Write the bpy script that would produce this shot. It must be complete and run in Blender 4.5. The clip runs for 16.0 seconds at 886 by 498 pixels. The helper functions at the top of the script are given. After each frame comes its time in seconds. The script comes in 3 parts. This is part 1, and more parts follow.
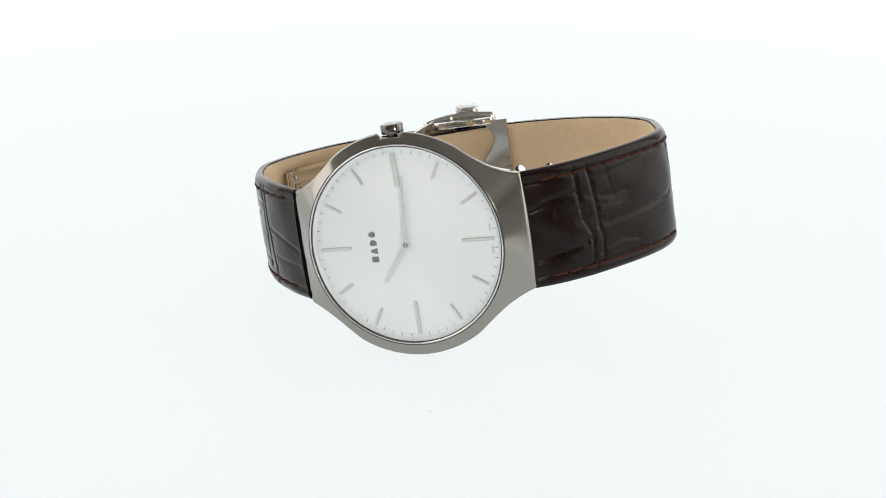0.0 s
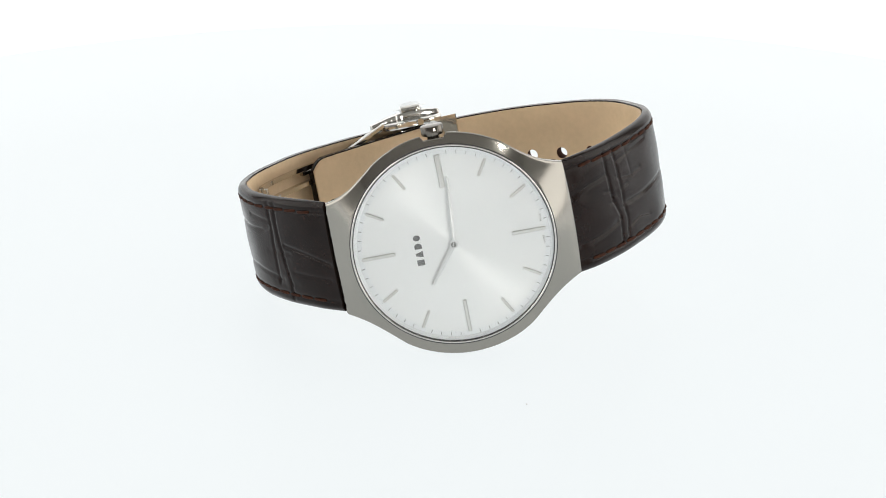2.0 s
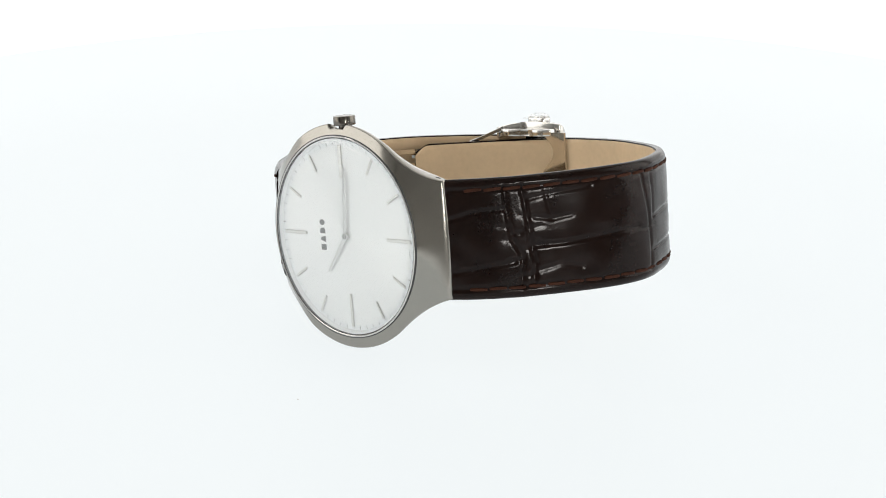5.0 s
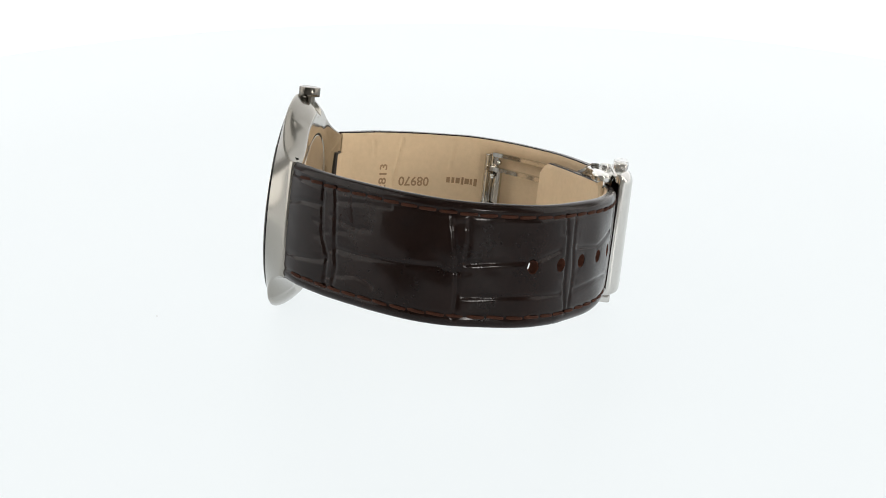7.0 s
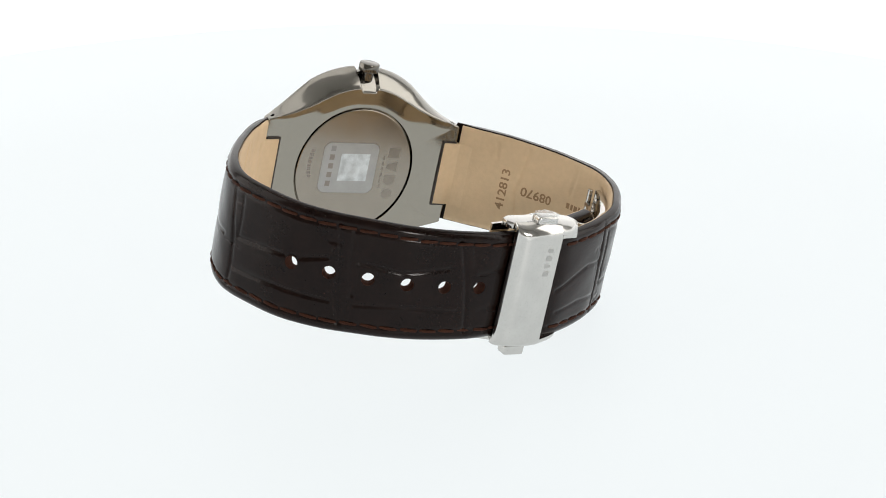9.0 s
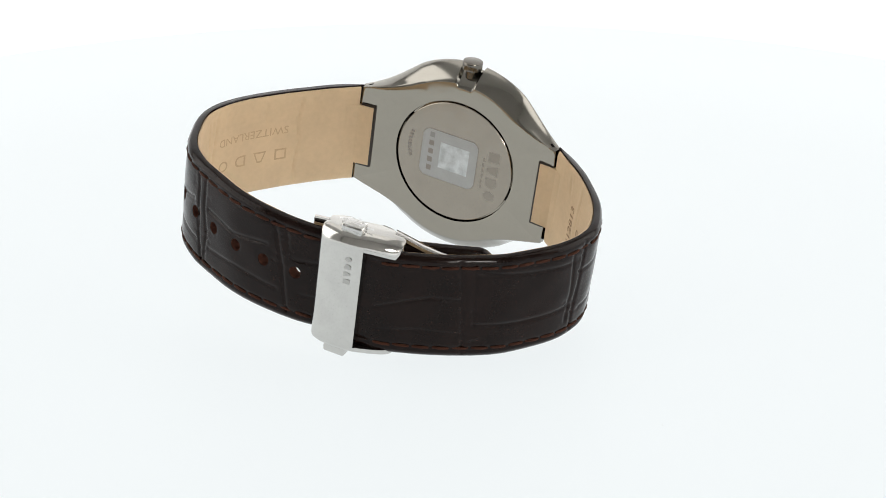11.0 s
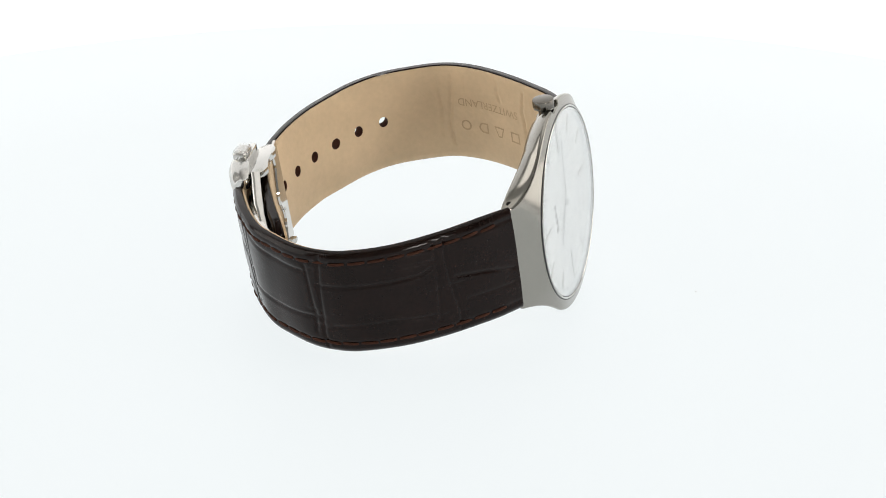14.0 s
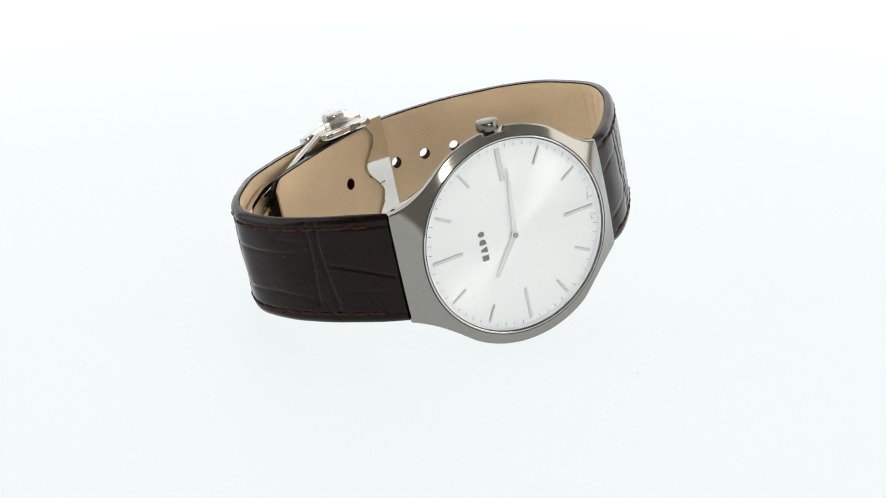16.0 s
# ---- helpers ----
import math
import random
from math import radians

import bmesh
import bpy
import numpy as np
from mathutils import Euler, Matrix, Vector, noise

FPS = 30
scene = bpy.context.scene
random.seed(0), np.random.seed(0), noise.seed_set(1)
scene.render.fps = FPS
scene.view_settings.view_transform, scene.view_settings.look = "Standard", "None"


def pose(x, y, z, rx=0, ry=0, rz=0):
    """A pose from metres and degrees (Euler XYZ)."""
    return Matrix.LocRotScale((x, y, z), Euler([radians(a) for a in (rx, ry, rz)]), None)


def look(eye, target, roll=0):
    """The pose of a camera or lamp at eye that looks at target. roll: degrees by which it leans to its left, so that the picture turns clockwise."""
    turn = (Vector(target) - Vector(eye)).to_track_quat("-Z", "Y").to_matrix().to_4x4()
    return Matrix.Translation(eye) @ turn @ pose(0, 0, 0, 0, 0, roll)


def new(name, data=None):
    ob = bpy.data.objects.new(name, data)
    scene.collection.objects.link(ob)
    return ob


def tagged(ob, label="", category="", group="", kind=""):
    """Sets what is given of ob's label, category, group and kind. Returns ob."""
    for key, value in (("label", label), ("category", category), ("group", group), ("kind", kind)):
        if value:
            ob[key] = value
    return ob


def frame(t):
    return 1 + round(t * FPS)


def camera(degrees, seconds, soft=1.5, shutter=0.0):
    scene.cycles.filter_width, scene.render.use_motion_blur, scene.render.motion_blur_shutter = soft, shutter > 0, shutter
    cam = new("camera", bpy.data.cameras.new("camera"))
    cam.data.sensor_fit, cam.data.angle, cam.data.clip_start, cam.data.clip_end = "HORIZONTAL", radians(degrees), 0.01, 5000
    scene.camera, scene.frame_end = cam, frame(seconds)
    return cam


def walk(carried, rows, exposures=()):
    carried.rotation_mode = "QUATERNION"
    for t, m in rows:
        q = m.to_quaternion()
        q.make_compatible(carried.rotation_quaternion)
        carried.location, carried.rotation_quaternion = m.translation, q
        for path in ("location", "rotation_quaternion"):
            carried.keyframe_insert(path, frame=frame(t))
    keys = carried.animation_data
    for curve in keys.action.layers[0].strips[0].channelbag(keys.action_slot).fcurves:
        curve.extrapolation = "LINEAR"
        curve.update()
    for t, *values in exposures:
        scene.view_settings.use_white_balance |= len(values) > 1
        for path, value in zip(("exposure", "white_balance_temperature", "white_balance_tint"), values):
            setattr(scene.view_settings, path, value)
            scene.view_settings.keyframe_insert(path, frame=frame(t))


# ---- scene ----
# A wristwatch stands on edge on a glowing white turntable before a fixed camera.

cam = camera(25.74, 16.0, soft=0.95)
EYE = (0.0, -0.3305, 0.1352)
VIEW = look(EYE, (EYE[0] + 0.0079, EYE[1] + 0.9342, EYE[2] - 0.3566))
walk(cam, [(0.0, VIEW), (16.0, VIEW)])

# ---------------------------------------------------------------- light
world = bpy.data.worlds.new("studio_dark")
scene.world = world
world.use_nodes = True
world.node_tree.nodes["Background"].inputs[0].default_value = (0.9, 0.95, 1.0, 1)
world.node_tree.nodes["Background"].inputs[1].default_value = 0.25


def softbox(name, eye, target, sx, sy, watts, colour=(1, 0.97, 0.93)):
    data = bpy.data.lights.new(name, "AREA")
    data.shape, data.size, data.size_y, data.energy, data.color = "RECTANGLE", sx, sy, watts, colour
    lamp = new(name, data)
    lamp.matrix_world = look(eye, target)
    return lamp


softbox("softbox_overhead", (0.0, 0.3, 0.95), (0, 0.05, 0), 0.9, 0.7, 1.5)
softbox("softbox_side", (-0.68, 0.05, 0.37), (0, 0.05, 0.2), 0.65, 0.75, 2.9)
softbox("softbox_side", (0.68, 0.05, 0.37), (0, 0.05, 0.2), 0.65, 0.75, 2.9)
softbox("key_lamp", (0.29, -0.62, 0.17), (0, 0, 0.02), 0.11, 0.11, 1.35)
scene.view_settings.exposure = 0.0


# ---------------------------------------------------------------- materials
def material(name, colour, rough=0.5, metal=0.0, bump=0.0, bump_size=0.001, vary=0.0, vary_size=0.004,
             rough_vary=0.0, coat=0.0, emission=None, strength=0.0, specular=0.5, per_object=0.0):
    m = bpy.data.materials.new(name)
    m.use_nodes = True
    nt = m.node_tree
    b = nt.nodes["Principled BSDF"]
    b.inputs["Base Color"].default_value = (*colour, 1)
    b.inputs["Roughness"].default_value = rough
    b.inputs["Metallic"].default_value = metal
    b.inputs["Coat Weight"].default_value = coat
    b.inputs["Coat Roughness"].default_value = 0.15
    b.inputs["Specular IOR Level"].default_value = specular
    if emission:
        b.inputs["Emission Color"].default_value = (*emission, 1)
        b.inputs["Emission Strength"].default_value = strength
    co = nt.nodes.new("ShaderNodeTexCoord")

    def tex(size, detail=5):
        n = nt.nodes.new("ShaderNodeTexNoise")
        n.inputs["Scale"].default_value = 1 / size
        n.inputs["Detail"].default_value = detail
        nt.links.new(co.outputs["Object"], n.inputs["Vector"])
        return n.outputs["Fac"]

    if vary or per_object:
        big, small = tex(vary_size), tex(vary_size / 9)
        add = nt.nodes.new("ShaderNodeMath")
        add.operation = "MULTIPLY_ADD"
        add.inputs[1].default_value = 0.5
        nt.links.new(small, add.inputs[0])
        nt.links.new(big, add.inputs[2])
        src = add.outputs[0]
        if per_object:
            info = nt.nodes.new("ShaderNodeObjectInfo")
            mix = nt.nodes.new("ShaderNodeMath")
            mix.operation = "MULTIPLY_ADD"
            mix.inputs[1].default_value = per_object
            nt.links.new(info.outputs["Random"], mix.inputs[0])
            nt.links.new(src, mix.inputs[2])
            src = mix.outputs[0]
        ramp = nt.nodes.new("ShaderNodeMapRange")
        ramp.inputs["From Min"].default_value, ramp.inputs["From Max"].default_value = 0.45, 1.05
        ramp.inputs["To Min"].default_value, ramp.inputs["To Max"].default_value = 1 - vary, 1 + vary
        nt.links.new(src, ramp.inputs["Value"])
        mul = nt.nodes.new("ShaderNodeVectorMath")
        mul.operation = "SCALE"
        mul.inputs[0].default_value = colour
        nt.links.new(ramp.outputs[0], mul.inputs["Scale"])
        nt.links.new(mul.outputs[0], b.inputs["Base Color"])
    if rough_vary:
        rr = nt.nodes.new("ShaderNodeMapRange")
        rr.inputs["From Min"].default_value, rr.inputs["From Max"].default_value = 0.3, 0.7
        rr.inputs["To Min"].default_value, rr.inputs["To Max"].default_value = rough - rough_vary, rough + rough_vary
        nt.links.new(tex(vary_size * 0.6), rr.inputs["Value"])
        nt.links.new(rr.outputs[0], b.inputs["Roughness"])
    if bump:
        bp = nt.nodes.new("ShaderNodeBump")
        bp.inputs["Strength"].default_value = bump
        bp.inputs["Distance"].default_value = bump_size * 0.3
        nt.links.new(tex(bump_size, 8), bp.inputs["Height"])
        nt.links.new(bp.outputs[0], b.inputs["Normal"])
    return m


LEATHER = material("brown_leather", (0.0084, 0.0040, 0.0030), 0.18, bump=0.05, bump_size=0.0007, vary=0.4, vary_size=0.006,
                   rough_vary=0.05, specular=0.10, coat=0.1)
LEATHER.node_tree.nodes["Principled BSDF"].inputs["Coat Roughness"].default_value = 0.13
# dark tone for the shaded gap round the lining tongues
GAP_DARK = material("dark_gap_slab", (0.022, 0.015, 0.012), 0.45, bump=0.2, bump_size=0.0008, vary=0.3)
LINING = material("tan_lining_leather", (0.60, 0.445, 0.28), 0.6, bump=0.35, bump_size=0.0004, vary=0.10, vary_size=0.009, specular=0.3)
# darker tan that carries the shade of pressed relief
EMBOSS_SHADE = material("pressed_shade_leather", (0.45, 0.315, 0.185), 0.65, bump=0.3, bump_size=0.0004, vary=0.15)
DEBOSS = material("stamped_leather", (0.27, 0.165, 0.085), 0.65, bump=0.3, bump_size=0.0004, vary=0.2)
THREAD = material("brown_thread", (0.036, 0.0125, 0.0066), 0.75, bump=0.3, bump_size=0.0003, vary=0.3, vary_size=0.002, per_object=0.25, specular=0.12)
RAW = material("raw_leather_core", (0.055, 0.021, 0.013), 0.85, bump=0.5, bump_size=0.0004, vary=0.3, vary_size=0.002, specular=0.1)
CERAMIC_FRONT = material("grey_satin_ceramic", (0.305, 0.293, 0.265), 0.15, 1.0, bump=0.006, bump_size=0.004, vary=0.03, vary_size=0.01, rough_vary=0.03)
CERAMIC = material("grey_polished_ceramic", (0.325, 0.301, 0.257), 0.085, 1.0, bump=0.006, bump_size=0.004, vary=0.03, vary_size=0.01, rough_vary=0.025)
STEEL = material("polished_steel", (0.57, 0.56, 0.535), 0.13, 1.0, bump=0.01, bump_size=0.0015, vary=0.05, rough_vary=0.05)
MIRROR = material("mirror_steel", (0.60, 0.575, 0.54), 0.07, 1.0, bump=0.008, bump_size=0.002, vary=0.04, rough_vary=0.02)
CROWN_METAL = material("grey_crown_metal", (0.155, 0.144, 0.127), 0.15, 1.0, vary=0.05, rough_vary=0.03)
BACK_METAL = material("satin_titanium", (0.325, 0.291, 0.246), 0.2, 1.0, bump=0.003, bump_size=0.0006, vary=0.05, rough_vary=0.04)
FAINT = material("faint_etching", (0.28, 0.25, 0.213), 0.3, 1.0, vary=0.1)
ENGRAVED = material("engraved_steel", (0.43, 0.42, 0.40), 0.3, 1.0, vary=0.1)
ETCH = material("etched_metal", (0.27, 0.245, 0.22), 0.45, 0.9, vary=0.1)
LABEL = material("grey_label_film", (0.36, 0.36, 0.35), 0.3, 0.55, vary=0.08, vary_size=0.003)
STICKER = material("pale_film_sticker", (0.50, 0.54, 0.56), 0.35, vary=0.35, vary_size=0.0016)
MARKER = material("polished_silver_marker", (0.70, 0.69, 0.66), 0.28, 1.0, vary=0.03)
HAND = material("silver_hand", (0.70, 0.70, 0.69), 0.28, 0.7, vary=0.03)
INK = material("grey_dial_print", (0.17, 0.17, 0.17), 0.5, vary=0.15, vary_size=0.001)
TICK = material("grey_tick_print", (0.25, 0.25, 0.24), 0.45, vary=0.1)
RIM = material("white_flange", (0.88, 0.9, 0.91), 0.35, vary=0.03)
GASKET_GROOVE = material("dark_gasket_groove", (0.05, 0.05, 0.05), 0.4, 0.4, vary=0.2)
# black that stands for the dark inside of holes and notches
BLACK = material("black_recess_fill", (0.008, 0.007, 0.006), 0.8, vary=0.3, specular=0.05)
DUST = material("dust", (0.6, 0.58, 0.55), 0.8, vary=0.3, vary_size=0.0004)
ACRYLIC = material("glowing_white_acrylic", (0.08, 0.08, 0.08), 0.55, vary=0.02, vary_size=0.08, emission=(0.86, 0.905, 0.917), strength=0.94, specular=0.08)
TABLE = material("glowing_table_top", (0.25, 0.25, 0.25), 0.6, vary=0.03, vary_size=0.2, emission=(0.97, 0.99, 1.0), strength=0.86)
# paper is no lamp: emission stands in for lamps lighting it
PAPER = material("self_lit_white_paper", (0.8, 0.8, 0.8), 0.8, bump=0.1, bump_size=0.004, vary=0.03, vary_size=0.15,
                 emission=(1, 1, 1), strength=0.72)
# unseen room: white sides bounce light, the grey wall darkens reflections
PLASTER = material("white_bounce_wall", (0.75, 0.74, 0.72), 0.8, bump=0.2, bump_size=0.01, vary=0.05, vary_size=0.3)
WALL = material("grey_reflection_wall", (0.45, 0.44, 0.42), 0.8, bump=0.2, bump_size=0.01, vary=0.08, vary_size=0.3)


def dial_material():
    m = bpy.data.materials.new("sunburst_silver_dial")
    m.use_nodes = True
    nt = m.node_tree
    b = nt.nodes["Principled BSDF"]
    b.inputs["Base Color"].default_value = (0.925, 0.935, 0.93, 1)
    b.inputs["Metallic"].default_value = 0.14
    b.inputs["Roughness"].default_value = 0.38
    b.inputs["Anisotropic"].default_value = 0.88
    tan = nt.nodes.new("ShaderNodeTangent")
    tan.direction_type, tan.axis = "RADIAL", "Z"
    nt.links.new(tan.outputs[0], b.inputs["Tangent"])
    # fine radial brushing
    co = nt.nodes.new("ShaderNodeTexCoord")
    sep = nt.nodes.new("ShaderNodeSeparateXYZ")
    nt.links.new(co.outputs["Object"], sep.inputs[0])
    ang = nt.nodes.new("ShaderNodeMath")
    ang.operation = "ARCTAN2"
    nt.links.new(sep.outputs["Y"], ang.inputs[0])
    nt.links.new(sep.outputs["X"], ang.inputs[1])
    n = nt.nodes.new("ShaderNodeTexNoise")
    n.noise_dimensions = "1D"
    n.inputs["Scale"].default_value = 60
    n.inputs["Detail"].default_value = 4
    nt.links.new(ang.outputs[0], n.inputs["W"])
    mr = nt.nodes.new("ShaderNodeMapRange")
    mr.inputs["To Min"].default_value, mr.inputs["To Max"].default_value = 0.32, 0.44
    nt.links.new(n.outputs["Fac"], mr.inputs["Value"])
    nt.links.new(mr.outputs[0], b.inputs["Roughness"])
    return m


def clear_material(name, face_on, edge_on, rough):
    """A clear film or pane: see-through, with more gloss at a slant."""
    m = bpy.data.materials.new(name)
    m.use_nodes = True
    nt = m.node_tree
    nt.nodes.remove(nt.nodes["Principled BSDF"])
    out = nt.nodes["Material Output"]
    tr, gl, mix, lw, pw, mr = (nt.nodes.new(k) for k in ("ShaderNodeBsdfTransparent", "ShaderNodeBsdfGlossy", "ShaderNodeMixShader",
                                                          "ShaderNodeLayerWeight", "ShaderNodeMath", "ShaderNodeMapRange"))
    gl.inputs["Roughness"].default_value = rough
    tr.inputs["Color"].default_value = (0.985, 0.99, 0.99, 1)
    lw.inputs["Blend"].default_value = 0.5
    pw.operation = "POWER"
    pw.inputs[1].default_value = 2.7
    mr.inputs["To Min"].default_value, mr.inputs["To Max"].default_value = face_on, edge_on
    nt.links.new(lw.outputs["Facing"], pw.inputs[0])
    nt.links.new(pw.outputs[0], mr.inputs["Value"])
    nt.links.new(mr.outputs[0], mix.inputs[0])
    nt.links.new(tr.outputs[0], mix.inputs[1])
    nt.links.new(gl.outputs[0], mix.inputs[2])
    nt.links.new(mix.outputs[0], out.inputs["Surface"])
    return m


DIAL = dial_material()
CRYSTAL = clear_material("sapphire_crystal", 0.03, 0.95, 0.02)
FILM = clear_material("clear_protective_film", 0.18, 0.8, 0.15)

MM = 0.001


# ---------------------------------------------------------------- mesh helpers (millimetres in, metres out)
def mesh_object(name, verts, faces, mat, parent, label="", smooth=True, sharp=35):
    me = bpy.data.meshes.new(name)
    me.from_pydata([tuple(float(c) * MM for c in v) for v in verts], [], [tuple(f) for f in faces])
    me.validate()
    if smooth:
        me.polygons.foreach_set("use_smooth", [True] * len(me.polygons))
        me.set_sharp_from_angle(angle=radians(sharp))
    me.materials.append(mat)
    ob = new(name, me)
    ob.parent = parent
    if label:
        tagged(ob, label)
    return ob


def part(name, bm, mat, parent, label="", sharp=35):
    """A bmesh in millimetres as one mesh under a thing or a part."""
    bmesh.ops.recalc_face_normals(bm, faces=bm.faces[:])
    bmesh.ops.scale(bm, vec=(MM, MM, MM), verts=bm.verts[:])
    me = bpy.data.meshes.new(name)
    bm.to_mesh(me)
    bm.free()
    me.polygons.foreach_set("use_smooth", [True] * len(me.polygons))
    me.set_sharp_from_angle(angle=radians(sharp))
    me.materials.append(mat)
    ob = new(name, me)
    ob.parent = parent
    if label:
        tagged(ob, label)
    return ob


def box_bm(size, centre=(0, 0, 0), bevel=0.1, segments=2, bm=None, turn=None):
    bm = bm or bmesh.new()
    made = bmesh.ops.create_cube(bm, size=1)["verts"]
    bmesh.ops.scale(bm, vec=size, verts=made)
    if bevel:
        edges = list({e for v in made for e in v.link_edges})
        made = list({v for f in bmesh.ops.bevel(bm, geom=edges, offset=bevel, segments=segments, affect="EDGES", profile=0.5)["faces"] for v in f.verts} | {v for v in made if v.is_valid})
    if turn is not None:
        bmesh.ops.rotate(bm, cent=(0, 0, 0), matrix=turn, verts=made)
    bmesh.ops.translate(bm, vec=centre, verts=made)
    return bm


def lathe(profile, steps=96, axis="z", knurl=None):
    """Verts and faces of a closed turned body from (radius, height) pairs."""
    verts, faces = [], []
    n = len(profile)
    for i in range(steps):
        a = 2 * math.pi * i / steps
        for j, (r, h) in enumerate(profile):
            rr = r * (knurl(a, j) if knurl else 1)
            p = (rr * math.cos(a), rr * math.sin(a), h)
            verts.append(p if axis == "z" else (p[2], p[0], p[1]))
    for i in range(steps):
        k = (i + 1) % steps
        for j in range(n - 1):
            faces.append((i * n + j, k * n + j, k * n + j + 1, i * n + j + 1))
    for j, flip in ((0, True), (n - 1, False)):
        if profile[j][0] > 0.01:
            ring = [i * n + j for i in range(steps)]
            faces.append(ring[::-1] if flip else ring)
    return verts, faces


def smooth01(x):
    x = max(0.0, min(1.0, x))
    return x * x * (3 - 2 * x)


# ---------------------------------------------------------------- studio
def studio():
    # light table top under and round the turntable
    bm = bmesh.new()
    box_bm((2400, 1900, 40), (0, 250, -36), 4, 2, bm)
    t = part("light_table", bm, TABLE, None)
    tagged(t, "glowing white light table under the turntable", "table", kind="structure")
    # backdrop: a paper sweep, rising behind the table, with emission added for light on it
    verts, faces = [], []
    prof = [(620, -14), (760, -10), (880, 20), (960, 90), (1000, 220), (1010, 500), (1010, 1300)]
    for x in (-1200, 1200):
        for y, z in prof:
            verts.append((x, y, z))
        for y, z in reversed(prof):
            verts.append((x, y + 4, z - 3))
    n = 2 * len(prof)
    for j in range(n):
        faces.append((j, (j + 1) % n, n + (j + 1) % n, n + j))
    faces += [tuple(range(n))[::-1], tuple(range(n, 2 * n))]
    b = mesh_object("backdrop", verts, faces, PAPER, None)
    tagged(b, "white paper sweep behind the turntable, its lit white added as glow", "backdrop", kind="structure")
    # unseen room round the set, added for bounce and reflections; darker behind the camera
    for nm, c, s in (("wall_south", (0, -1500, 700), (3600, 60, 2800)), ("wall_north", (0, 1500, 700), (3600, 60, 2800)),
                     ("wall_west", (-1800, 0, 700), (60, 2940, 2800)), ("wall_east", (1800, 0, 700), (60, 2940, 2800)),
                     ("ceiling", (0, 0, 2130), (3660, 3060, 60)), ("floor", (0, 0, -730), (3660, 3060, 60))):
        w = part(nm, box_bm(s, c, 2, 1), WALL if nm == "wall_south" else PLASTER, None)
        tagged(w, "unseen studio " + nm.split("_")[0], nm.split("_")[0], kind="structure")


def turntable():
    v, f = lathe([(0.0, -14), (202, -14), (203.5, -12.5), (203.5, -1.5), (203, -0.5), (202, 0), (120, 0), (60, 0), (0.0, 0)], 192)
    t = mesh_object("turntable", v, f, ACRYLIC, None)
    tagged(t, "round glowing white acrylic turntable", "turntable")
    rnd = random.Random(4)
    for r, a, s in ((49.5, -71.2, 0.13), (66.0, 150.0, 0.06)):
        bm = bmesh.new()
        bmesh.ops.create_icosphere(bm, subdivisions=1, radius=s)
        for q in bm.verts:
            q.co *= rnd.uniform(0.6, 1.3)
            q.co.z = max(q.co.z, -s * 0.4)
        bmesh.ops.translate(bm, vec=(r * math.cos(radians(a)), r * math.sin(radians(a)), s * 0.35), verts=bm.verts[:])
        part("dust_speck", bm, DUST, t, "tiny grey dust speck")
    return t


# ---------------------------------------------------------------- wristwatch: case
def outline(phi):
    """Radius of the case's outline in the dial plane at an angle from 3 o'clock."""
    return float(np.interp(abs((phi + math.pi / 2) % math.pi - math.pi / 2), OUT_A, OUT_R))


def make_outline():
    pts = [(19.4 * math.cos(a), 19.4 * math.sin(a)) for a in np.linspace(0, radians(34), 20)]
    knots = ((10.85, 16.08), (11.8, 15.35), (12.8, 14.45), (13.8, 13.6), (15.0, 12.7), (16.2, 11.9), (17.5, 11.15), (18.8, 10.5), (19.8, 10.1), (20.45, 9.95))
    ys = np.linspace(11.2, 20.45, 60)
    fit = np.polyfit([k[0] for k in knots], [k[1] for k in knots], 4)
    pts += [(float(np.polyval(fit, y)), float(y)) for y in ys]
    for x in np.linspace(9.5, 0, 12):
        pts.append((x, 20.5 + 0.35 * (1 - (x / 9.95) ** 2)))
    return [math.atan2(y, x) for x, y in pts], [math.hypot(x, y) for x, y in pts]


OUT_A, OUT_R = make_outline()

# the strap hangs a little askew of the case
HANG = Matrix(((0.99996, 0.00891, -0.00157, 0.00009), (-0.00895, 0.99957, -0.02802, 0.00006), (0.00132, 0.02803, 0.99961, 0.00013), (0, 0, 0, 1)))


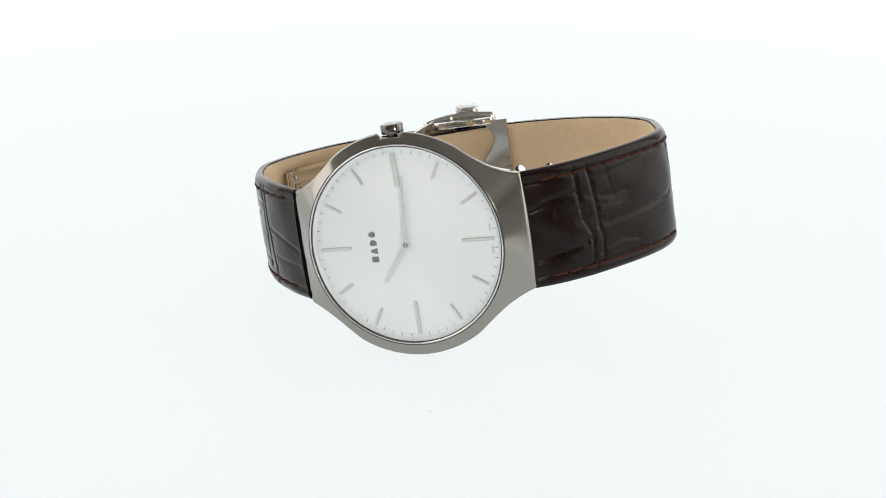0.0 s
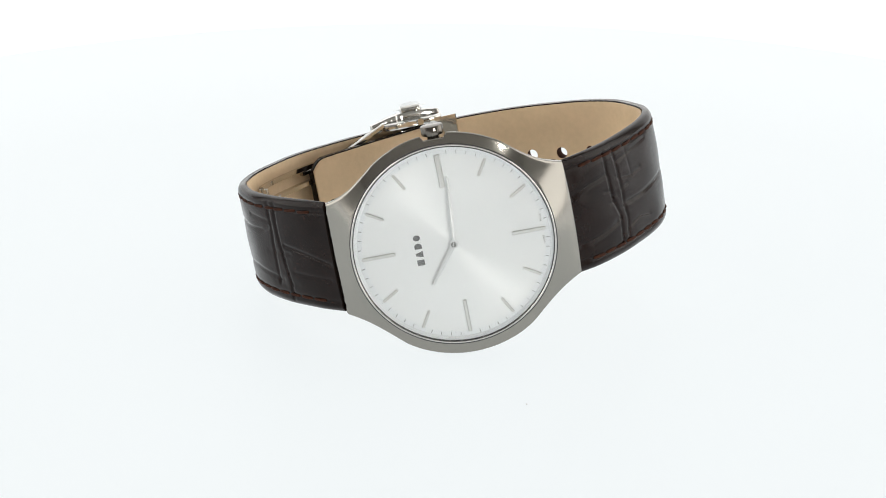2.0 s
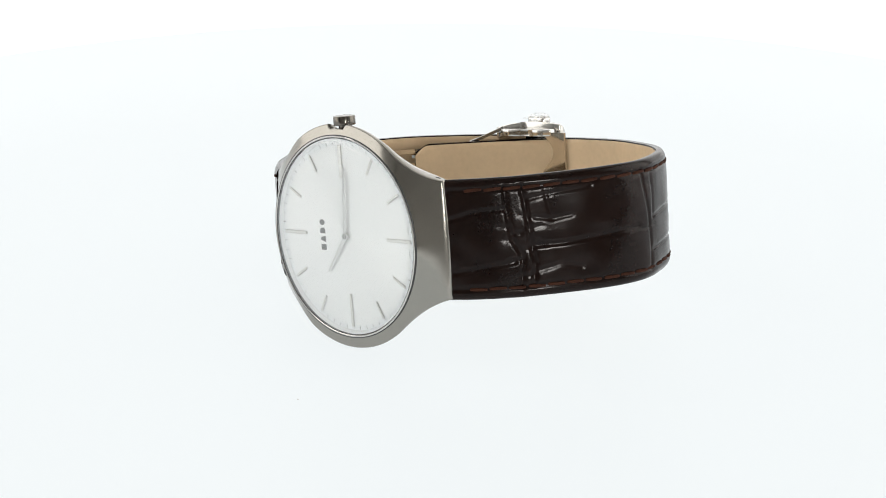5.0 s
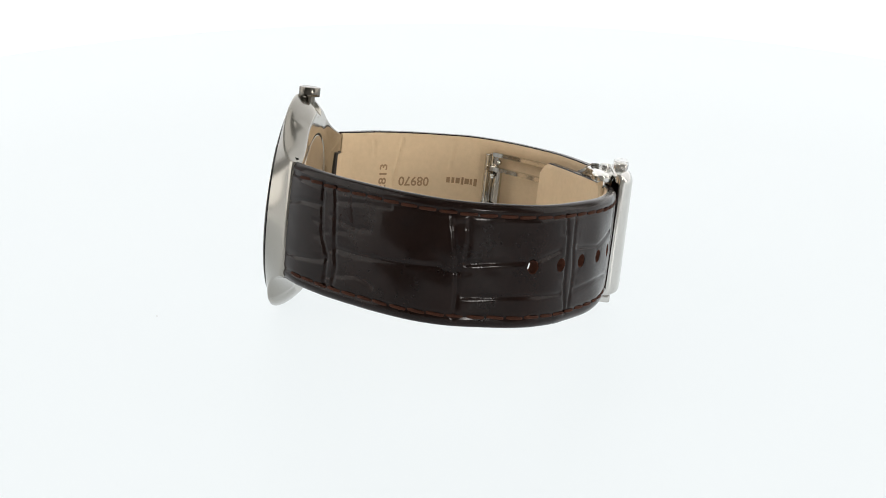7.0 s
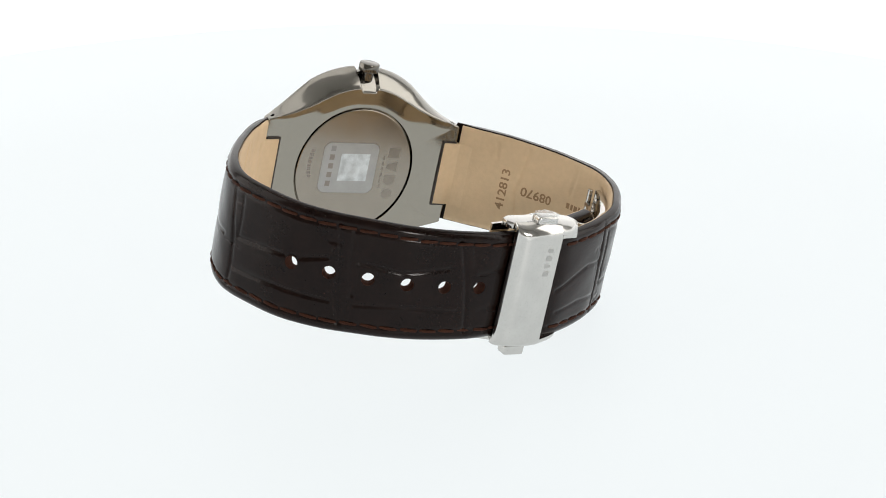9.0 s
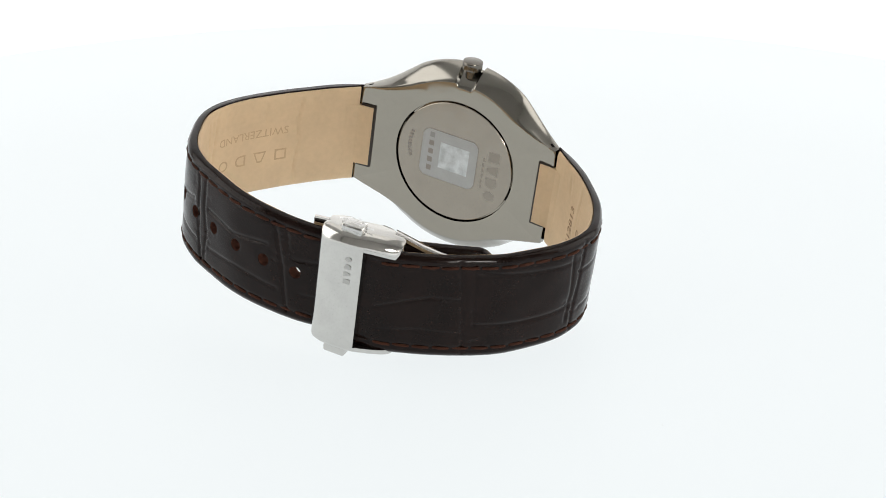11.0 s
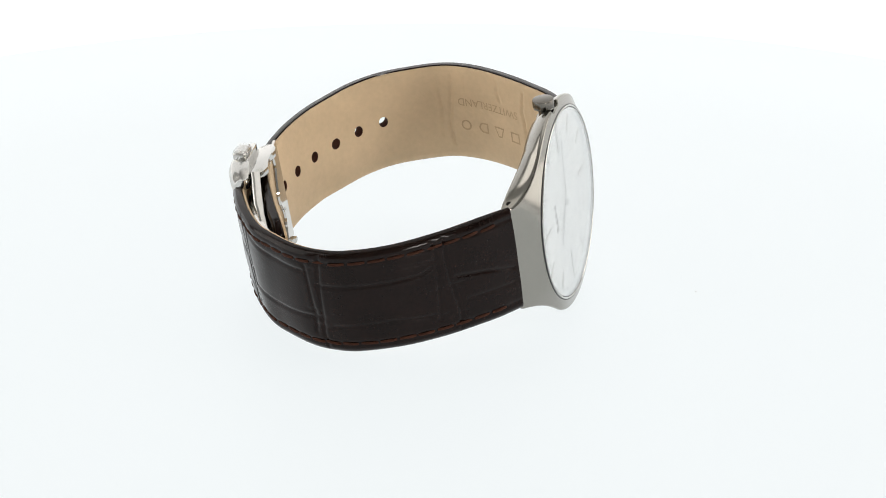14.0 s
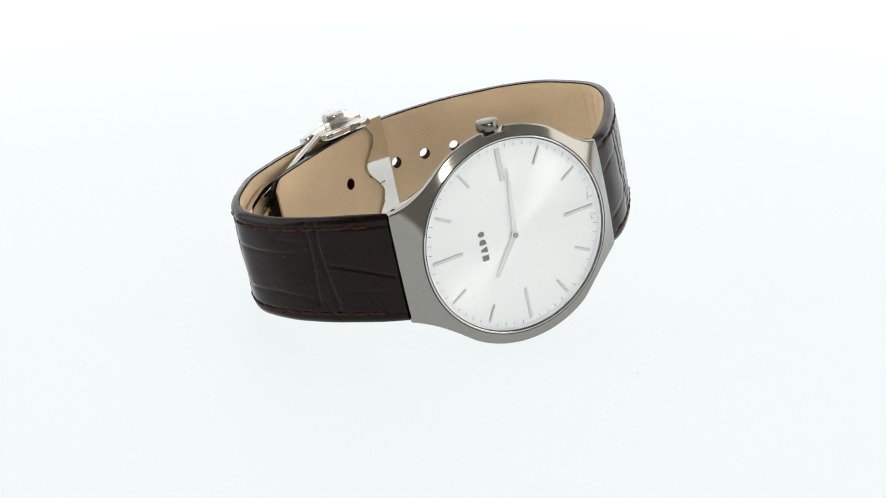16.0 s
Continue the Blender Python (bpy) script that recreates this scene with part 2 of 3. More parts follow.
def case(watch):
    corner = math.atan2(20.45, 9.95)
    angles = list(np.linspace(0, 2 * math.pi, 480, endpoint=False))
    angles += [corner, math.pi - corner, math.pi + corner, 2 * math.pi - corner]
    angles = sorted(angles)
    verts, faces = [], []
    rings = None

    # fall of the front per millimetre outside the dial, smoothed round the case
    grid = np.radians(np.arange(360))
    fall = []
    for a in grid:
        ro = outline(a)
        edge = 0.55 - (3.65 if math.sin(a) > 0 else 3.85) * (max(0.0, abs(ro * math.sin(a)) - 9.5) / 11.3) ** 1.9
        fall.append((0.98 - edge) / (ro - 17.3))
    kernel = np.exp(-(np.arange(-15, 16) / 6.0) ** 2)
    fall = np.convolve(np.concatenate([fall[-15:], fall, fall[:15]]), kernel / kernel.sum(), "valid")

    def front(r, a):
        """Height of the front: flat round the dial, bent down towards the lug ends."""
        return 0.98 - max(0.0, r - 17.3) * float(np.interp(a, grid, fall, period=2 * math.pi))

    for a in angles:
        # outline, cut back a little behind the crown
        ro = outline(a) - 0.85 * smooth01((0.118 - abs(math.remainder(a, 2 * math.pi))) / 0.025)
        yo = abs(ro * math.sin(a))
        k = smooth01((yo - 9.0) / 11.0)
        zf, zb, inset = front(ro, a), -3.55 - 1.25 * k, 3.0 * (1 - k) + 0.25 * k
        rr = [(16.9, 0.35), (16.95, 0.9), (17.1, 1.0), (17.3, 0.98)]
        for t in (0.1, 0.22, 0.36, 0.5, 0.64, 0.78, 0.9):
            r = 17.3 + (ro - 0.12 - 17.3) * t
            rr.append((r, front(r, a)))
        rr += [(ro - 0.18, front(ro - 0.18, a)), (ro - 0.05, zf - 0.08), (ro, zf - 0.3)]
        h = zf - 0.3 - zb
        for t in (0.1, 0.2, 0.3, 0.4, 0.5, 0.6, 0.7, 0.8, 0.88, 0.95):
            rr.append((ro - inset * t ** 1.6, zf - 0.3 - h * t))
        rr += [(ro - inset - 0.12, zb - 0.02), (ro - inset - 0.45, zb - 0.02)]
        e = ro - inset - 0.45
        for t in (0.3, 0.65):
            rr.append((e + (12.7 - e) * t, zb - 0.02 + (-3.55 - zb + 0.02) * smooth01(t)))
        rr += [(12.6, -3.55), (12.42, -3.5), (12.34, -3.3), (12.3, -2.6), (11.2, -2.55)]
        rings = len(rr)
        for r, z in rr:
            verts.append((r * math.cos(a), r * math.sin(a), z))
    n = len(angles)
    for i in range(n):
        k = (i + 1) % n
        for j in range(rings - 1):
            faces.append((i * rings + j, i * rings + j + 1, k * rings + j + 1, k * rings + j))
    c = mesh_object("case", verts, faces, CERAMIC, watch, "polished grey ceramic case, thin, with curved lugs", sharp=50)
    c.data.materials.append(CERAMIC_FRONT)
    c.data.polygons.foreach_set("material_index", [int(f % (rings - 1) < 24) for f in range(len(c.data.polygons))])
    v, f = lathe([(17.06, 0.7), (17.08, 1.06), (17.16, 1.13), (17.3, 1.13), (17.38, 1.05), (17.4, 0.9)], 192)
    mesh_object("bezel_lip", v, f[:-2], STEEL, c, "thin bright lip round the crystal")
    # groove outside the lip: a flush ring, its shade given by dark colour
    v, f = lathe([(17.38, 0.8), (17.39, 1.0), (17.55, 0.995), (17.57, 0.8)], 192)
    mesh_object("bezel_groove", v, f[:-2], GASKET_GROOVE, c)
    # spring bar holes in the lug sides, uncut: black discs for their dark insides
    for sx in (1, -1):
        for sy in (1, -1):
            v, f = lathe([(0.0, -0.5), (0.58, -0.5), (0.58, 0.0), (0.5, 0.05), (0.0, 0.05)], 20, "x")
            v = [(sx * (10.24 + 0.935 * p[0] - 0.355 * p[1]), sy * (19.2 + 0.355 * p[0] + 0.935 * p[1]), -3.55 + p[2]) for p in v]
            mesh_object("spring_bar_hole", v, f, BLACK, c)
    return c


def dial(watch):
    v, f = lathe([(0.0, -0.3), (16.85, -0.3), (16.9, -0.2), (16.9, 0.1), (16.35, 0.15), (16.3, 0.2), (12, 0.2), (6, 0.2), (0.0, 0.2)], 192)
    d = mesh_object("dial", v, f, DIAL, watch, "silver sunburst dial with slim applied markers")
    v, f = lathe([(16.32, 0.19), (16.36, 0.27), (16.8, 0.62), (16.93, 0.66), (16.93, 0.1), (16.4, 0.1)], 160)
    mesh_object("flange", v, f[:-2], RIM, d, "white sloping ring round the dial")
    v, f = lathe([(16.93, 0.5), (16.93, 0.98), (17.08, 1.03), (17.1, 0.6)], 160)
    mesh_object("gasket", v, f[:-2], GASKET_GROOVE, d, "dark gasket ring")
    v, f = lathe([(15.5, 0.15), (15.5, 0.203), (15.55, 0.206), (16.33, 0.206), (16.34, 0.15)], 160)
    mesh_object("chapter_ring", v, f[:-2], RIM, d, "plain white minute ring")
    for h in range(12):
        long = h % 3 == 0
        a = radians(90 - 30 * h)
        r0, r1 = (10.0, 15.75) if long else (12.5, 15.75)
        wd = 0.95 if h == 3 else 0.62 if long else 0.5
        bm = box_bm((r1 - r0, wd, 0.26), ((r0 + r1) / 2, 0, 0.32), 0.1, 1)
        bmesh.ops.rotate(bm, cent=(0, 0, 0), matrix=Matrix.Rotation(a, 3, "Z"), verts=bm.verts[:])
        part("hour_marker", bm, MARKER, d)
    tick = None
    for i in range(60):
        if i % 5 == 0:
            continue
        a = radians(6 * i)
        if tick is None:
            tick = part("minute_tick", box_bm((0.55, 0.11, 0.03), (15.95, 0, 0.215), 0, 1), TICK, d)
            tick.rotation_euler = (0, 0, a)
        else:
            o = new("minute_tick", tick.data)
            o.parent, o.rotation_euler = d, (0, 0, a)
    # maker's mark as four plain shapes
    for i in range(4):
        part("maker_mark", plain_mark(i, 0.98, 1.25, (-2.25 + 1.45 * i, 6.0, 0.22)), INK, d, "dark grey printed mark")
    for words, x in (("SWISS", -1.9), ("MADE", 1.9)):
        lettering(words, 0.52, lambda u, v, x=x: (x + u, -15.2 + v, 0.215), TICK, d)
    return d


def plain_shape(kind):
    """A plain shape in a letter's room: block, wedge, half disc or disc."""
    if kind == 0:
        return [(-0.5, -0.5), (0.5, -0.5), (0.5, 0.5), (-0.5, 0.5)]
    if kind == 1:
        return [(-0.55, -0.5), (0.55, -0.5), (0.2, 0.5), (-0.2, 0.5)]
    if kind == 2:
        return [(-0.5, 0.5), (-0.5, -0.5)] + [(0.5 * math.cos(a), 0.5 * math.sin(a)) for a in np.linspace(-math.pi / 2, math.pi / 2, 10)]
    return [(0.5 * math.cos(a), 0.5 * math.sin(a)) for a in np.linspace(0, 2 * math.pi, 18, endpoint=False)]


def plain_mark(kind, w, h, centre, thick=0.04, turn=0.0):
    pts = plain_shape(kind)
    bm = bmesh.new()
    c, sn = math.cos(turn), math.sin(turn)
    at = [(centre[0] + c * x * w - sn * y * h, centre[1] + sn * x * w + c * y * h) for x, y in pts]
    lo = [bm.verts.new((x, y, centre[2] - thick / 2)) for x, y in at]
    hi = [bm.verts.new((x, y, centre[2] + thick / 2)) for x, y in at]
    bm.faces.new(lo[::-1])
    bm.faces.new(hi)
    for k in range(len(at)):
        bm.faces.new((lo[k], lo[(k + 1) % len(at)], hi[(k + 1) % len(at)], hi[k]))
    return bm


def text_mesh(words, size, bold=0.0):
    cu = bpy.data.curves.new("lettering", "FONT")
    cu.body, cu.size, cu.align_x, cu.align_y = words, size, "CENTER", "CENTER"
    cu.resolution_u = 3
    cu.offset = bold
    ob = bpy.data.objects.new("lettering", cu)
    me = bpy.data.meshes.new_from_object(ob)
    vs, fs = [tuple(v.co) for v in me.vertices], [tuple(p.vertices) for p in me.polygons]
    bpy.data.objects.remove(ob)
    bpy.data.meshes.remove(me)
    return vs, fs


def lettering(words, size, place, mat, parent, label="", fit=None, bold=0.0):
    """Flat letters laid on a surface; place turns (u, v) in mm into a point; fit: the length of the line."""
    vs, fs = text_mesh(words, size, bold)
    wide = max(p[0] for p in vs) - min(p[0] for p in vs)
    k = fit / wide if fit else 1
    return mesh_object("lettering", [place(x * k, y) for x, y, z in vs], fs, mat, parent, label, smooth=False)


def hand(name, watch, length, tail, width, z, clock_deg):
    """A slim tapered hand with a raised spine; clock_deg from 12 o'clock."""
    bm = bmesh.new()
    pts = []
    for y, w in ((-tail, width * 0.45), (0, width * 0.55), (length * 0.25, width * 0.5), (length * 0.96, width * 0.32), (length, width * 0.12)):
        pts.append([bm.verts.new((sx * w, y, z + dz)) for sx, dz in ((-1, 0), (-1, 0.08), (0, 0.16), (1, 0.08), (1, 0))])
    for a, b in zip(pts, pts[1:]):
        for i in range(5):
            bm.faces.new((a[i], a[(i + 1) % 5], b[(i + 1) % 5], b[i]))
    bm.faces.new(pts[0])
    bm.faces.new(pts[-1][::-1])
    bmesh.ops.rotate(bm, cent=(0, 0, 0), matrix=Matrix.Rotation(-radians(clock_deg), 3, "Z"), verts=bm.verts[:])
    h = part(name, bm, HAND, watch, "slim silver " + name.replace("_", " "), sharp=20)
    v, f = lathe([(0.0, z - 0.02), (0.72, z - 0.02), (0.75, z + 0.05), (0.7, z + 0.14), (0.0, z + 0.14)], 40)
    mesh_object("hub", v, f, HAND, h)
    if tail and z > 0.5:
        v, f = lathe([(0.0, z + 0.13), (0.46, z + 0.13), (0.46, z + 0.155), (0.3, z + 0.16), (0.28, z + 0.148), (0.0, z + 0.148)], 32)
        mesh_object("hub_pin", v, f, TICK, h)
    return h


def crown(watch):
    v, f = lathe([(0.0, 17.2), (1.05, 17.2), (1.05, 18.9), (1.78, 18.92), (1.85, 18.98), (1.87, 19.08), (1.87, 20.38), (1.82, 20.48), (1.7, 20.53), (0.0, 20.54)], 96, "x",
                 lambda a, j: 1 + (0.012 * math.cos(36 * a) if 4 <= j <= 6 else 0))
    v = [(p[0], p[1], p[2] - 1.4) for p in v]
    c = mesh_object("crown", v, f, CROWN_METAL, watch, "dark grey metal winding crown")
    return c


def case_back(watch):
    v, f = lathe([(0.0, -2.4), (12.0, -2.4), (12.03, -2.9), (12.0, -3.42), (11.9, -3.5), (0.0, -3.5)], 160)
    b = mesh_object("case_back", v, f, BACK_METAL, watch, "satin metal case back with etched marks")
    # notches in the rim for opening, uncut: black bars for their shade
    for a in (106, -62):
        bm = box_bm((1.9, 0.42, 0.1), (0, 12.2, -3.4), 0.05, 1)
        bmesh.ops.rotate(bm, cent=(0, 0, 0), matrix=Matrix.Rotation(radians(a - 90), 3, "Z"), verts=bm.verts[:])
        part("opening_notch", bm, BLACK, b)
    # rounded label film with its cut line, and the pale square on it
    def rounded(x0, y0, x1, y1, r):
        return [(cx + r * math.cos(q), cy + r * math.sin(q)) for cx, cy, a0 in ((x1 - r, y1 - r, 0), (x0 + r, y1 - r, 90), (x0 + r, y0 + r, 180), (x1 - r, y0 + r, 270))
                for q in np.radians(np.linspace(a0, a0 + 90, 7))]

    inner, outer = rounded(-4.6, -7.0, 5.3, 4.6, 1.5), rounded(-4.72, -7.12, 5.42, 4.72, 1.6)
    n = len(inner)
    mesh_object("label_film", [(x, y, -3.507) for x, y in inner] + [(x, y, -3.53) for x, y in inner],
                [tuple(range(n)), tuple(range(2 * n - 1, n - 1, -1))] + [(k, k + n, (k + 1) % n + n, (k + 1) % n) for k in range(n)], LABEL, b, "thin grey label film", smooth=False)
    mesh_object("etched_frame", [(x, y, -3.512) for x, y in inner] + [(x, y, -3.512) for x, y in outer],
                [(k, k + n, (k + 1) % n + n, (k + 1) % n) for k in range(n)], ETCH, b, smooth=False)
    part("sticker", box_bm((5.4, 6.1, 0.03), (0.5, -0.15, -3.55), 0.0, 1), STICKER, b, "pale square film sticker")
    # illegible etched writing as bars
    for i in range(5):
        part("printed_bar", box_bm((1.05, 1.0, 0.02), (4.2 - 1.75 * i, -5.1, -3.537), 0, 1), TICK if i == 0 else ETCH, b)
    for i in range(8):
        part("etched_bar", box_bm((0.5, 0.75, 0.02), (3.6 - 0.72 * i, -9.6 + 0.03 * (i - 3.5) ** 2, -3.508), 0, 1), ETCH, b)
    for i in range(4):
        part("maker_mark", plain_mark(i, 2.0, 2.3, (3.6 - 2.75 * i, 8.0, -3.507), 0.02, turn=math.pi), FAINT, b, "faint etched mark")
    for i in range(6):
        part("etched_bar", box_bm((0.8, 0.4, 0.02), (2.6 - 1.15 * i, 6.0, -3.507), 0, 1), FAINT, b)
    return b


# ---------------------------------------------------------------- wristwatch: straps
class Path:
    """A strap's outer line in the plane of the watch's y and z, run by length."""

    def __init__(self, pts, drift=((0, 1), (0, 0))):
        self.drift = drift
        p = np.array(pts, float)
        p = np.vstack([2 * p[0] - p[1], p, 2 * p[-1] - p[-2]])
        out = []
        for i in range(1, len(p) - 2):
            for t in np.linspace(0, 1, 24, endpoint=False):
                a, b, c, d = p[i - 1:i + 3]
                out.append(0.5 * (2 * b + (c - a) * t + (2 * a - 5 * b + 4 * c - d) * t * t + (3 * b - a - 3 * c + d) * t ** 3))
        out.append(p[-2])
        self.p = np.array(out)
        self.s = np.concatenate([[0], np.cumsum(np.linalg.norm(np.diff(self.p, axis=0), axis=1))])
        self.length = float(self.s[-1])

    def at(self, s):
        y, z = np.interp(s, self.s, self.p[:, 0]), np.interp(s, self.s, self.p[:, 1])
        e = 0.8
        ty = np.interp(s + e, self.s, self.p[:, 0]) - np.interp(s - e, self.s, self.p[:, 0])
        tz = np.interp(s + e, self.s, self.p[:, 1]) - np.interp(s - e, self.s, self.p[:, 1])
        n = np.hypot(ty, tz) + 1e-9
        return y, z, ty / n, tz / n

    def place(self, s, x, off, side):
        """Point at length s, width x and height off above the outer line."""
        y, z, ty, tz = self.at(s)
        return np.stack([np.broadcast_to(x, np.shape(y)) + np.interp(s, *self.drift), y + side * -tz * off, z + side * ty * off], -1)


def slab(path, side, s0, s1, ds, half, cols, top, bottom, holes=()):
    """A strap layer between two heights, with round holes through it."""
    rows = int(round((s1 - s0) / ds)) + 1
    S = np.linspace(s0, s1, rows)
    U = np.linspace(-1, 1, cols)
    W = np.array([half(s) for s in S])
    SS, XX = np.repeat(S[:, None], cols, 1), W[:, None] * U[None, :]
    up = path.place(SS.ravel(), XX.ravel(), top(SS, XX, W[:, None]).ravel(), side)
    dn = path.place(SS.ravel(), XX.ravel(), bottom(SS, XX, W[:, None]).ravel(), side)
    verts = [up, dn]
    N = rows * cols
    keep = np.ones((rows - 1, cols - 1), bool)
    extra, faces = 2 * N, []
    for hs, hx, hr in holes:
        i0, i1 = int(np.argmin(abs(S - (hs - hr * 1.35)))), int(np.argmin(abs(S - (hs + hr * 1.35))))
        xr = XX[(i0 + i1) // 2]
        j0, j1 = int(np.argmin(abs(xr - (hx - hr * 1.35)))), int(np.argmin(abs(xr - (hx + hr * 1.35))))
        keep[i0:i1, j0:j1] = False
        ring = [(i0, j) for j in range(j0, j1)] + [(i, j1) for i in range(i0, i1)] + [(i1, j) for j in range(j1, j0, -1)] + [(i, j0) for i in range(i1, i0, -1)]
        ids = [i * cols + j for i, j in ring]
        a = np.array([math.atan2(XX[i, j] - hx, S[i] - hs) for i, j in ring])
        cs, cx = hs + hr * np.cos(a), hx + hr * np.sin(a)
        wd = np.interp(cs, S, W)
        hi = path.place(cs, cx, top(cs, cx, wd) - 0.05, side)
        lo = path.place(cs, cx, bottom(cs, cx, wd), side)
        verts += [hi, lo]
        m = len(ring)
        for q in range(m):
            r = (q + 1) % m
            faces.append((ids[q], ids[r], extra + r, extra + q))
            faces.append((ids[r] + N, ids[q] + N, extra + m + q, extra + m + r))
            faces.append((extra + q, extra + r, extra + m + r, extra + m + q))
        extra += 2 * m
    I, J = np.nonzero(keep)
    a = I * cols + J
    quads = np.stack([a, a + 1, a + cols + 1, a + cols], 1)
    faces += [tuple(q) for q in quads.tolist()]
    faces += [tuple(q) for q in (quads[:, ::-1] + N).tolist()]
    for i in range(rows - 1):
        b, c = i * cols, (i + 1) * cols
        faces += [(b, c, c + N, b + N), (c + cols - 1, b + cols - 1, b + cols - 1 + N, c + cols - 1 + N)]
    for j in range(cols - 1):
        e = (rows - 1) * cols + j
        faces += [(j + 1, j, j + N, j + 1 + N), (e, e + 1, e + 1 + N, e + N)]
    if side < 0:
        faces = [f[::-1] for f in faces]
    return np.vstack(verts).tolist(), faces


def groove_field(lines, depth=0.19, width=0.27, pillow=0.1):
    """Embossed creases: each line is (s, x) points; the height falls near them."""
    def field(S, X):
        out = np.zeros_like(S)
        for dep, pts in lines:
            best = np.full(S.shape, 1e9)
            for (s0, x0), (s1, x1) in zip(pts, pts[1:]):
                ds, dx = s1 - s0, x1 - x0
                t = np.clip(((S - s0) * ds + (X - x0) * dx) / (ds * ds + dx * dx + 1e-9), 0, 1)
                best = np.minimum(best, (S - s0 - t * ds) ** 2 + (X - x0 - t * dx) ** 2)
            d = np.sqrt(best)
            out += dep * (-depth * np.exp(-(d / width) ** 2) - pillow * np.exp(-(d / 1.3) ** 2) + 0.2 * depth * np.exp(-((d - 0.75) / 0.5) ** 2))
        return np.maximum(out, -1.25 * depth - 1.5 * pillow)
    return field


def strap(name, watch, path, side, half, thick, field, holes, label, ds=0.26, cols=76, lining_from=1.2, lining_to=None, wrinkles=()):
    crease = groove_field(wrinkles, 0.3, 0.28, 0.0)

    def dome(S, X, W):
        e = np.clip(np.abs(X) / W, 0, 1)
        return -0.16 * e ** 2 - 0.55 * np.clip((e - 0.88) / 0.12, 0, 1) ** 2 - 0.17 * np.exp(-((np.abs(X) - (W - 1.8)) / 0.4) ** 2)

    def wobble(S, X):
        return 0.045 * np.sin(S * 0.55 + 1.3 * np.sin(X * 0.31)) * np.sin(X * 0.6 + 0.8 * np.sin(S * 0.17))

    def top(S, X, W):
        return dome(S, X, W) + field(S, X) + wobble(S, X)

    def bottom(S, X, W):
        return -thick(S) + 0.45 + 0.18 * np.clip((np.abs(X) / W - 0.93) / 0.07, 0, 1) ** 2

    v, f = slab(path, side, 0, path.length, ds, half, cols, top, bottom, holes)
    s = mesh_object(name, v, f, LEATHER, watch, label, sharp=60)
    v, f = slab(path, side, lining_from, lining_to or path.length - 0.15, 0.34, lambda q: half(q) - 0.22, 52,
                lambda S, X, W: -thick(S) + 0.46 + 0 * X,
                lambda S, X, W: -thick(S) - 0.02 + 0.25 * np.clip((np.abs(X) / W - 0.9) / 0.1, 0, 1) ** 2 + 0.03 * np.sin(S * 0.8 + np.sin(X * 0.7)) * np.sin(X * 0.45 + S * 0.13) - crease(S, X),
                holes)
    lin = mesh_object("lining", v, f, LINING, s, "smooth tan leather lining", sharp=60)
    return s, lin, top


def stitches(parent, path, side, half, top, s0, s1, pitch=3.35, inset=1.8):
    """Single thread stitches along both edges of a strap."""
    v, f = [], []
    n = 8
    for i, (u, r) in enumerate(((-1.46, 0.17), (-1.32, 0.26), (-0.5, 0.29), (0.5, 0.29), (1.32, 0.26), (1.46, 0.17))):
        h = 0.02 - 0.16 * (u / 1.46) ** 4
        for k in range(n):
            a = 2 * math.pi * k / n
            v.append((r * 0.95 * math.cos(a), u, h + r * 0.7 * math.sin(a)))
    for i in range(5):
        for k in range(n):
            f.append((i * n + k, i * n + (k + 1) % n, (i + 1) * n + (k + 1) % n, (i + 1) * n + k))
    f += [tuple(range(n))[::-1], tuple(range(5 * n, 6 * n))]
    base = None
    rnd = random.Random(int(path.length * 10))
    for edge in (1, -1):
        s = s0
        while s < s1:
            x = edge * (half(s) - inset + rnd.uniform(-0.04, 0.04))
            one = np.array([s])
            h = float(top(one, np.array([x]), np.array([half(s)]))[0])
            y, z, ty, tz = (float(q) for q in path.at(s))
            pos = path.place(s, x, h + 0.1, side)
            ny, nz = side * -tz, side * ty
            yaw = radians(rnd.uniform(1, 4)) * edge
            m = Matrix(((side, 0, 0, pos[0] * MM), (0, ty, ny, pos[1] * MM), (0, tz, nz, pos[2] * MM), (0, 0, 0, 1))) @ Matrix.Rotation(yaw, 4, "Z")
            if m.determinant() < 0:
                m = m @ Matrix.Diagonal((-1, 1, 1, 1))
            if base is None:
                base = mesh_object("stitch", v, f, THREAD, parent)
                o = base
            else:
                o = new("stitch", base.data)
                o.parent = parent
            o.matrix_local = m
            s += pitch * rnd.uniform(0.96, 1.04)


LONG = Path([(-20.45, -2.75), (-24.4, -5.6), (-28.1, -9.5), (-33.1, -16.3), (-37.5, -24.1), (-39.3, -32.0), (-37.4, -39.5), (-34.3, -45.5), (-29.6, -49.9), (-23.9, -53.1),
             (-18.3, -55.7), (-12.0, -57.3), (-6.0, -57.9), (-0.9, -57.6), (4, -56.2), (9, -54.1), (14, -51.7), (20, -48.6), (25.8, -45.3)],
            ((0, 12, 30, 60, 85), (0, -0.25, -0.2, -0.08, 0)))
SHORT = Path([(20.9, -3.5), (25.7, -7.6), (30.4, -12.9), (35.1, -20.3), (37.5, -27.8), (37.3, -33.1), (35.5, -38.3), (32.1, -43.6), (27.9, -48.6), (20.6, -53.8), (12.3, -57.9), (7.6, -58.75)],
             ((0, 10, 30, 50, 72), (0.15, 0.45, 0.6, 0.35, 0.1)))

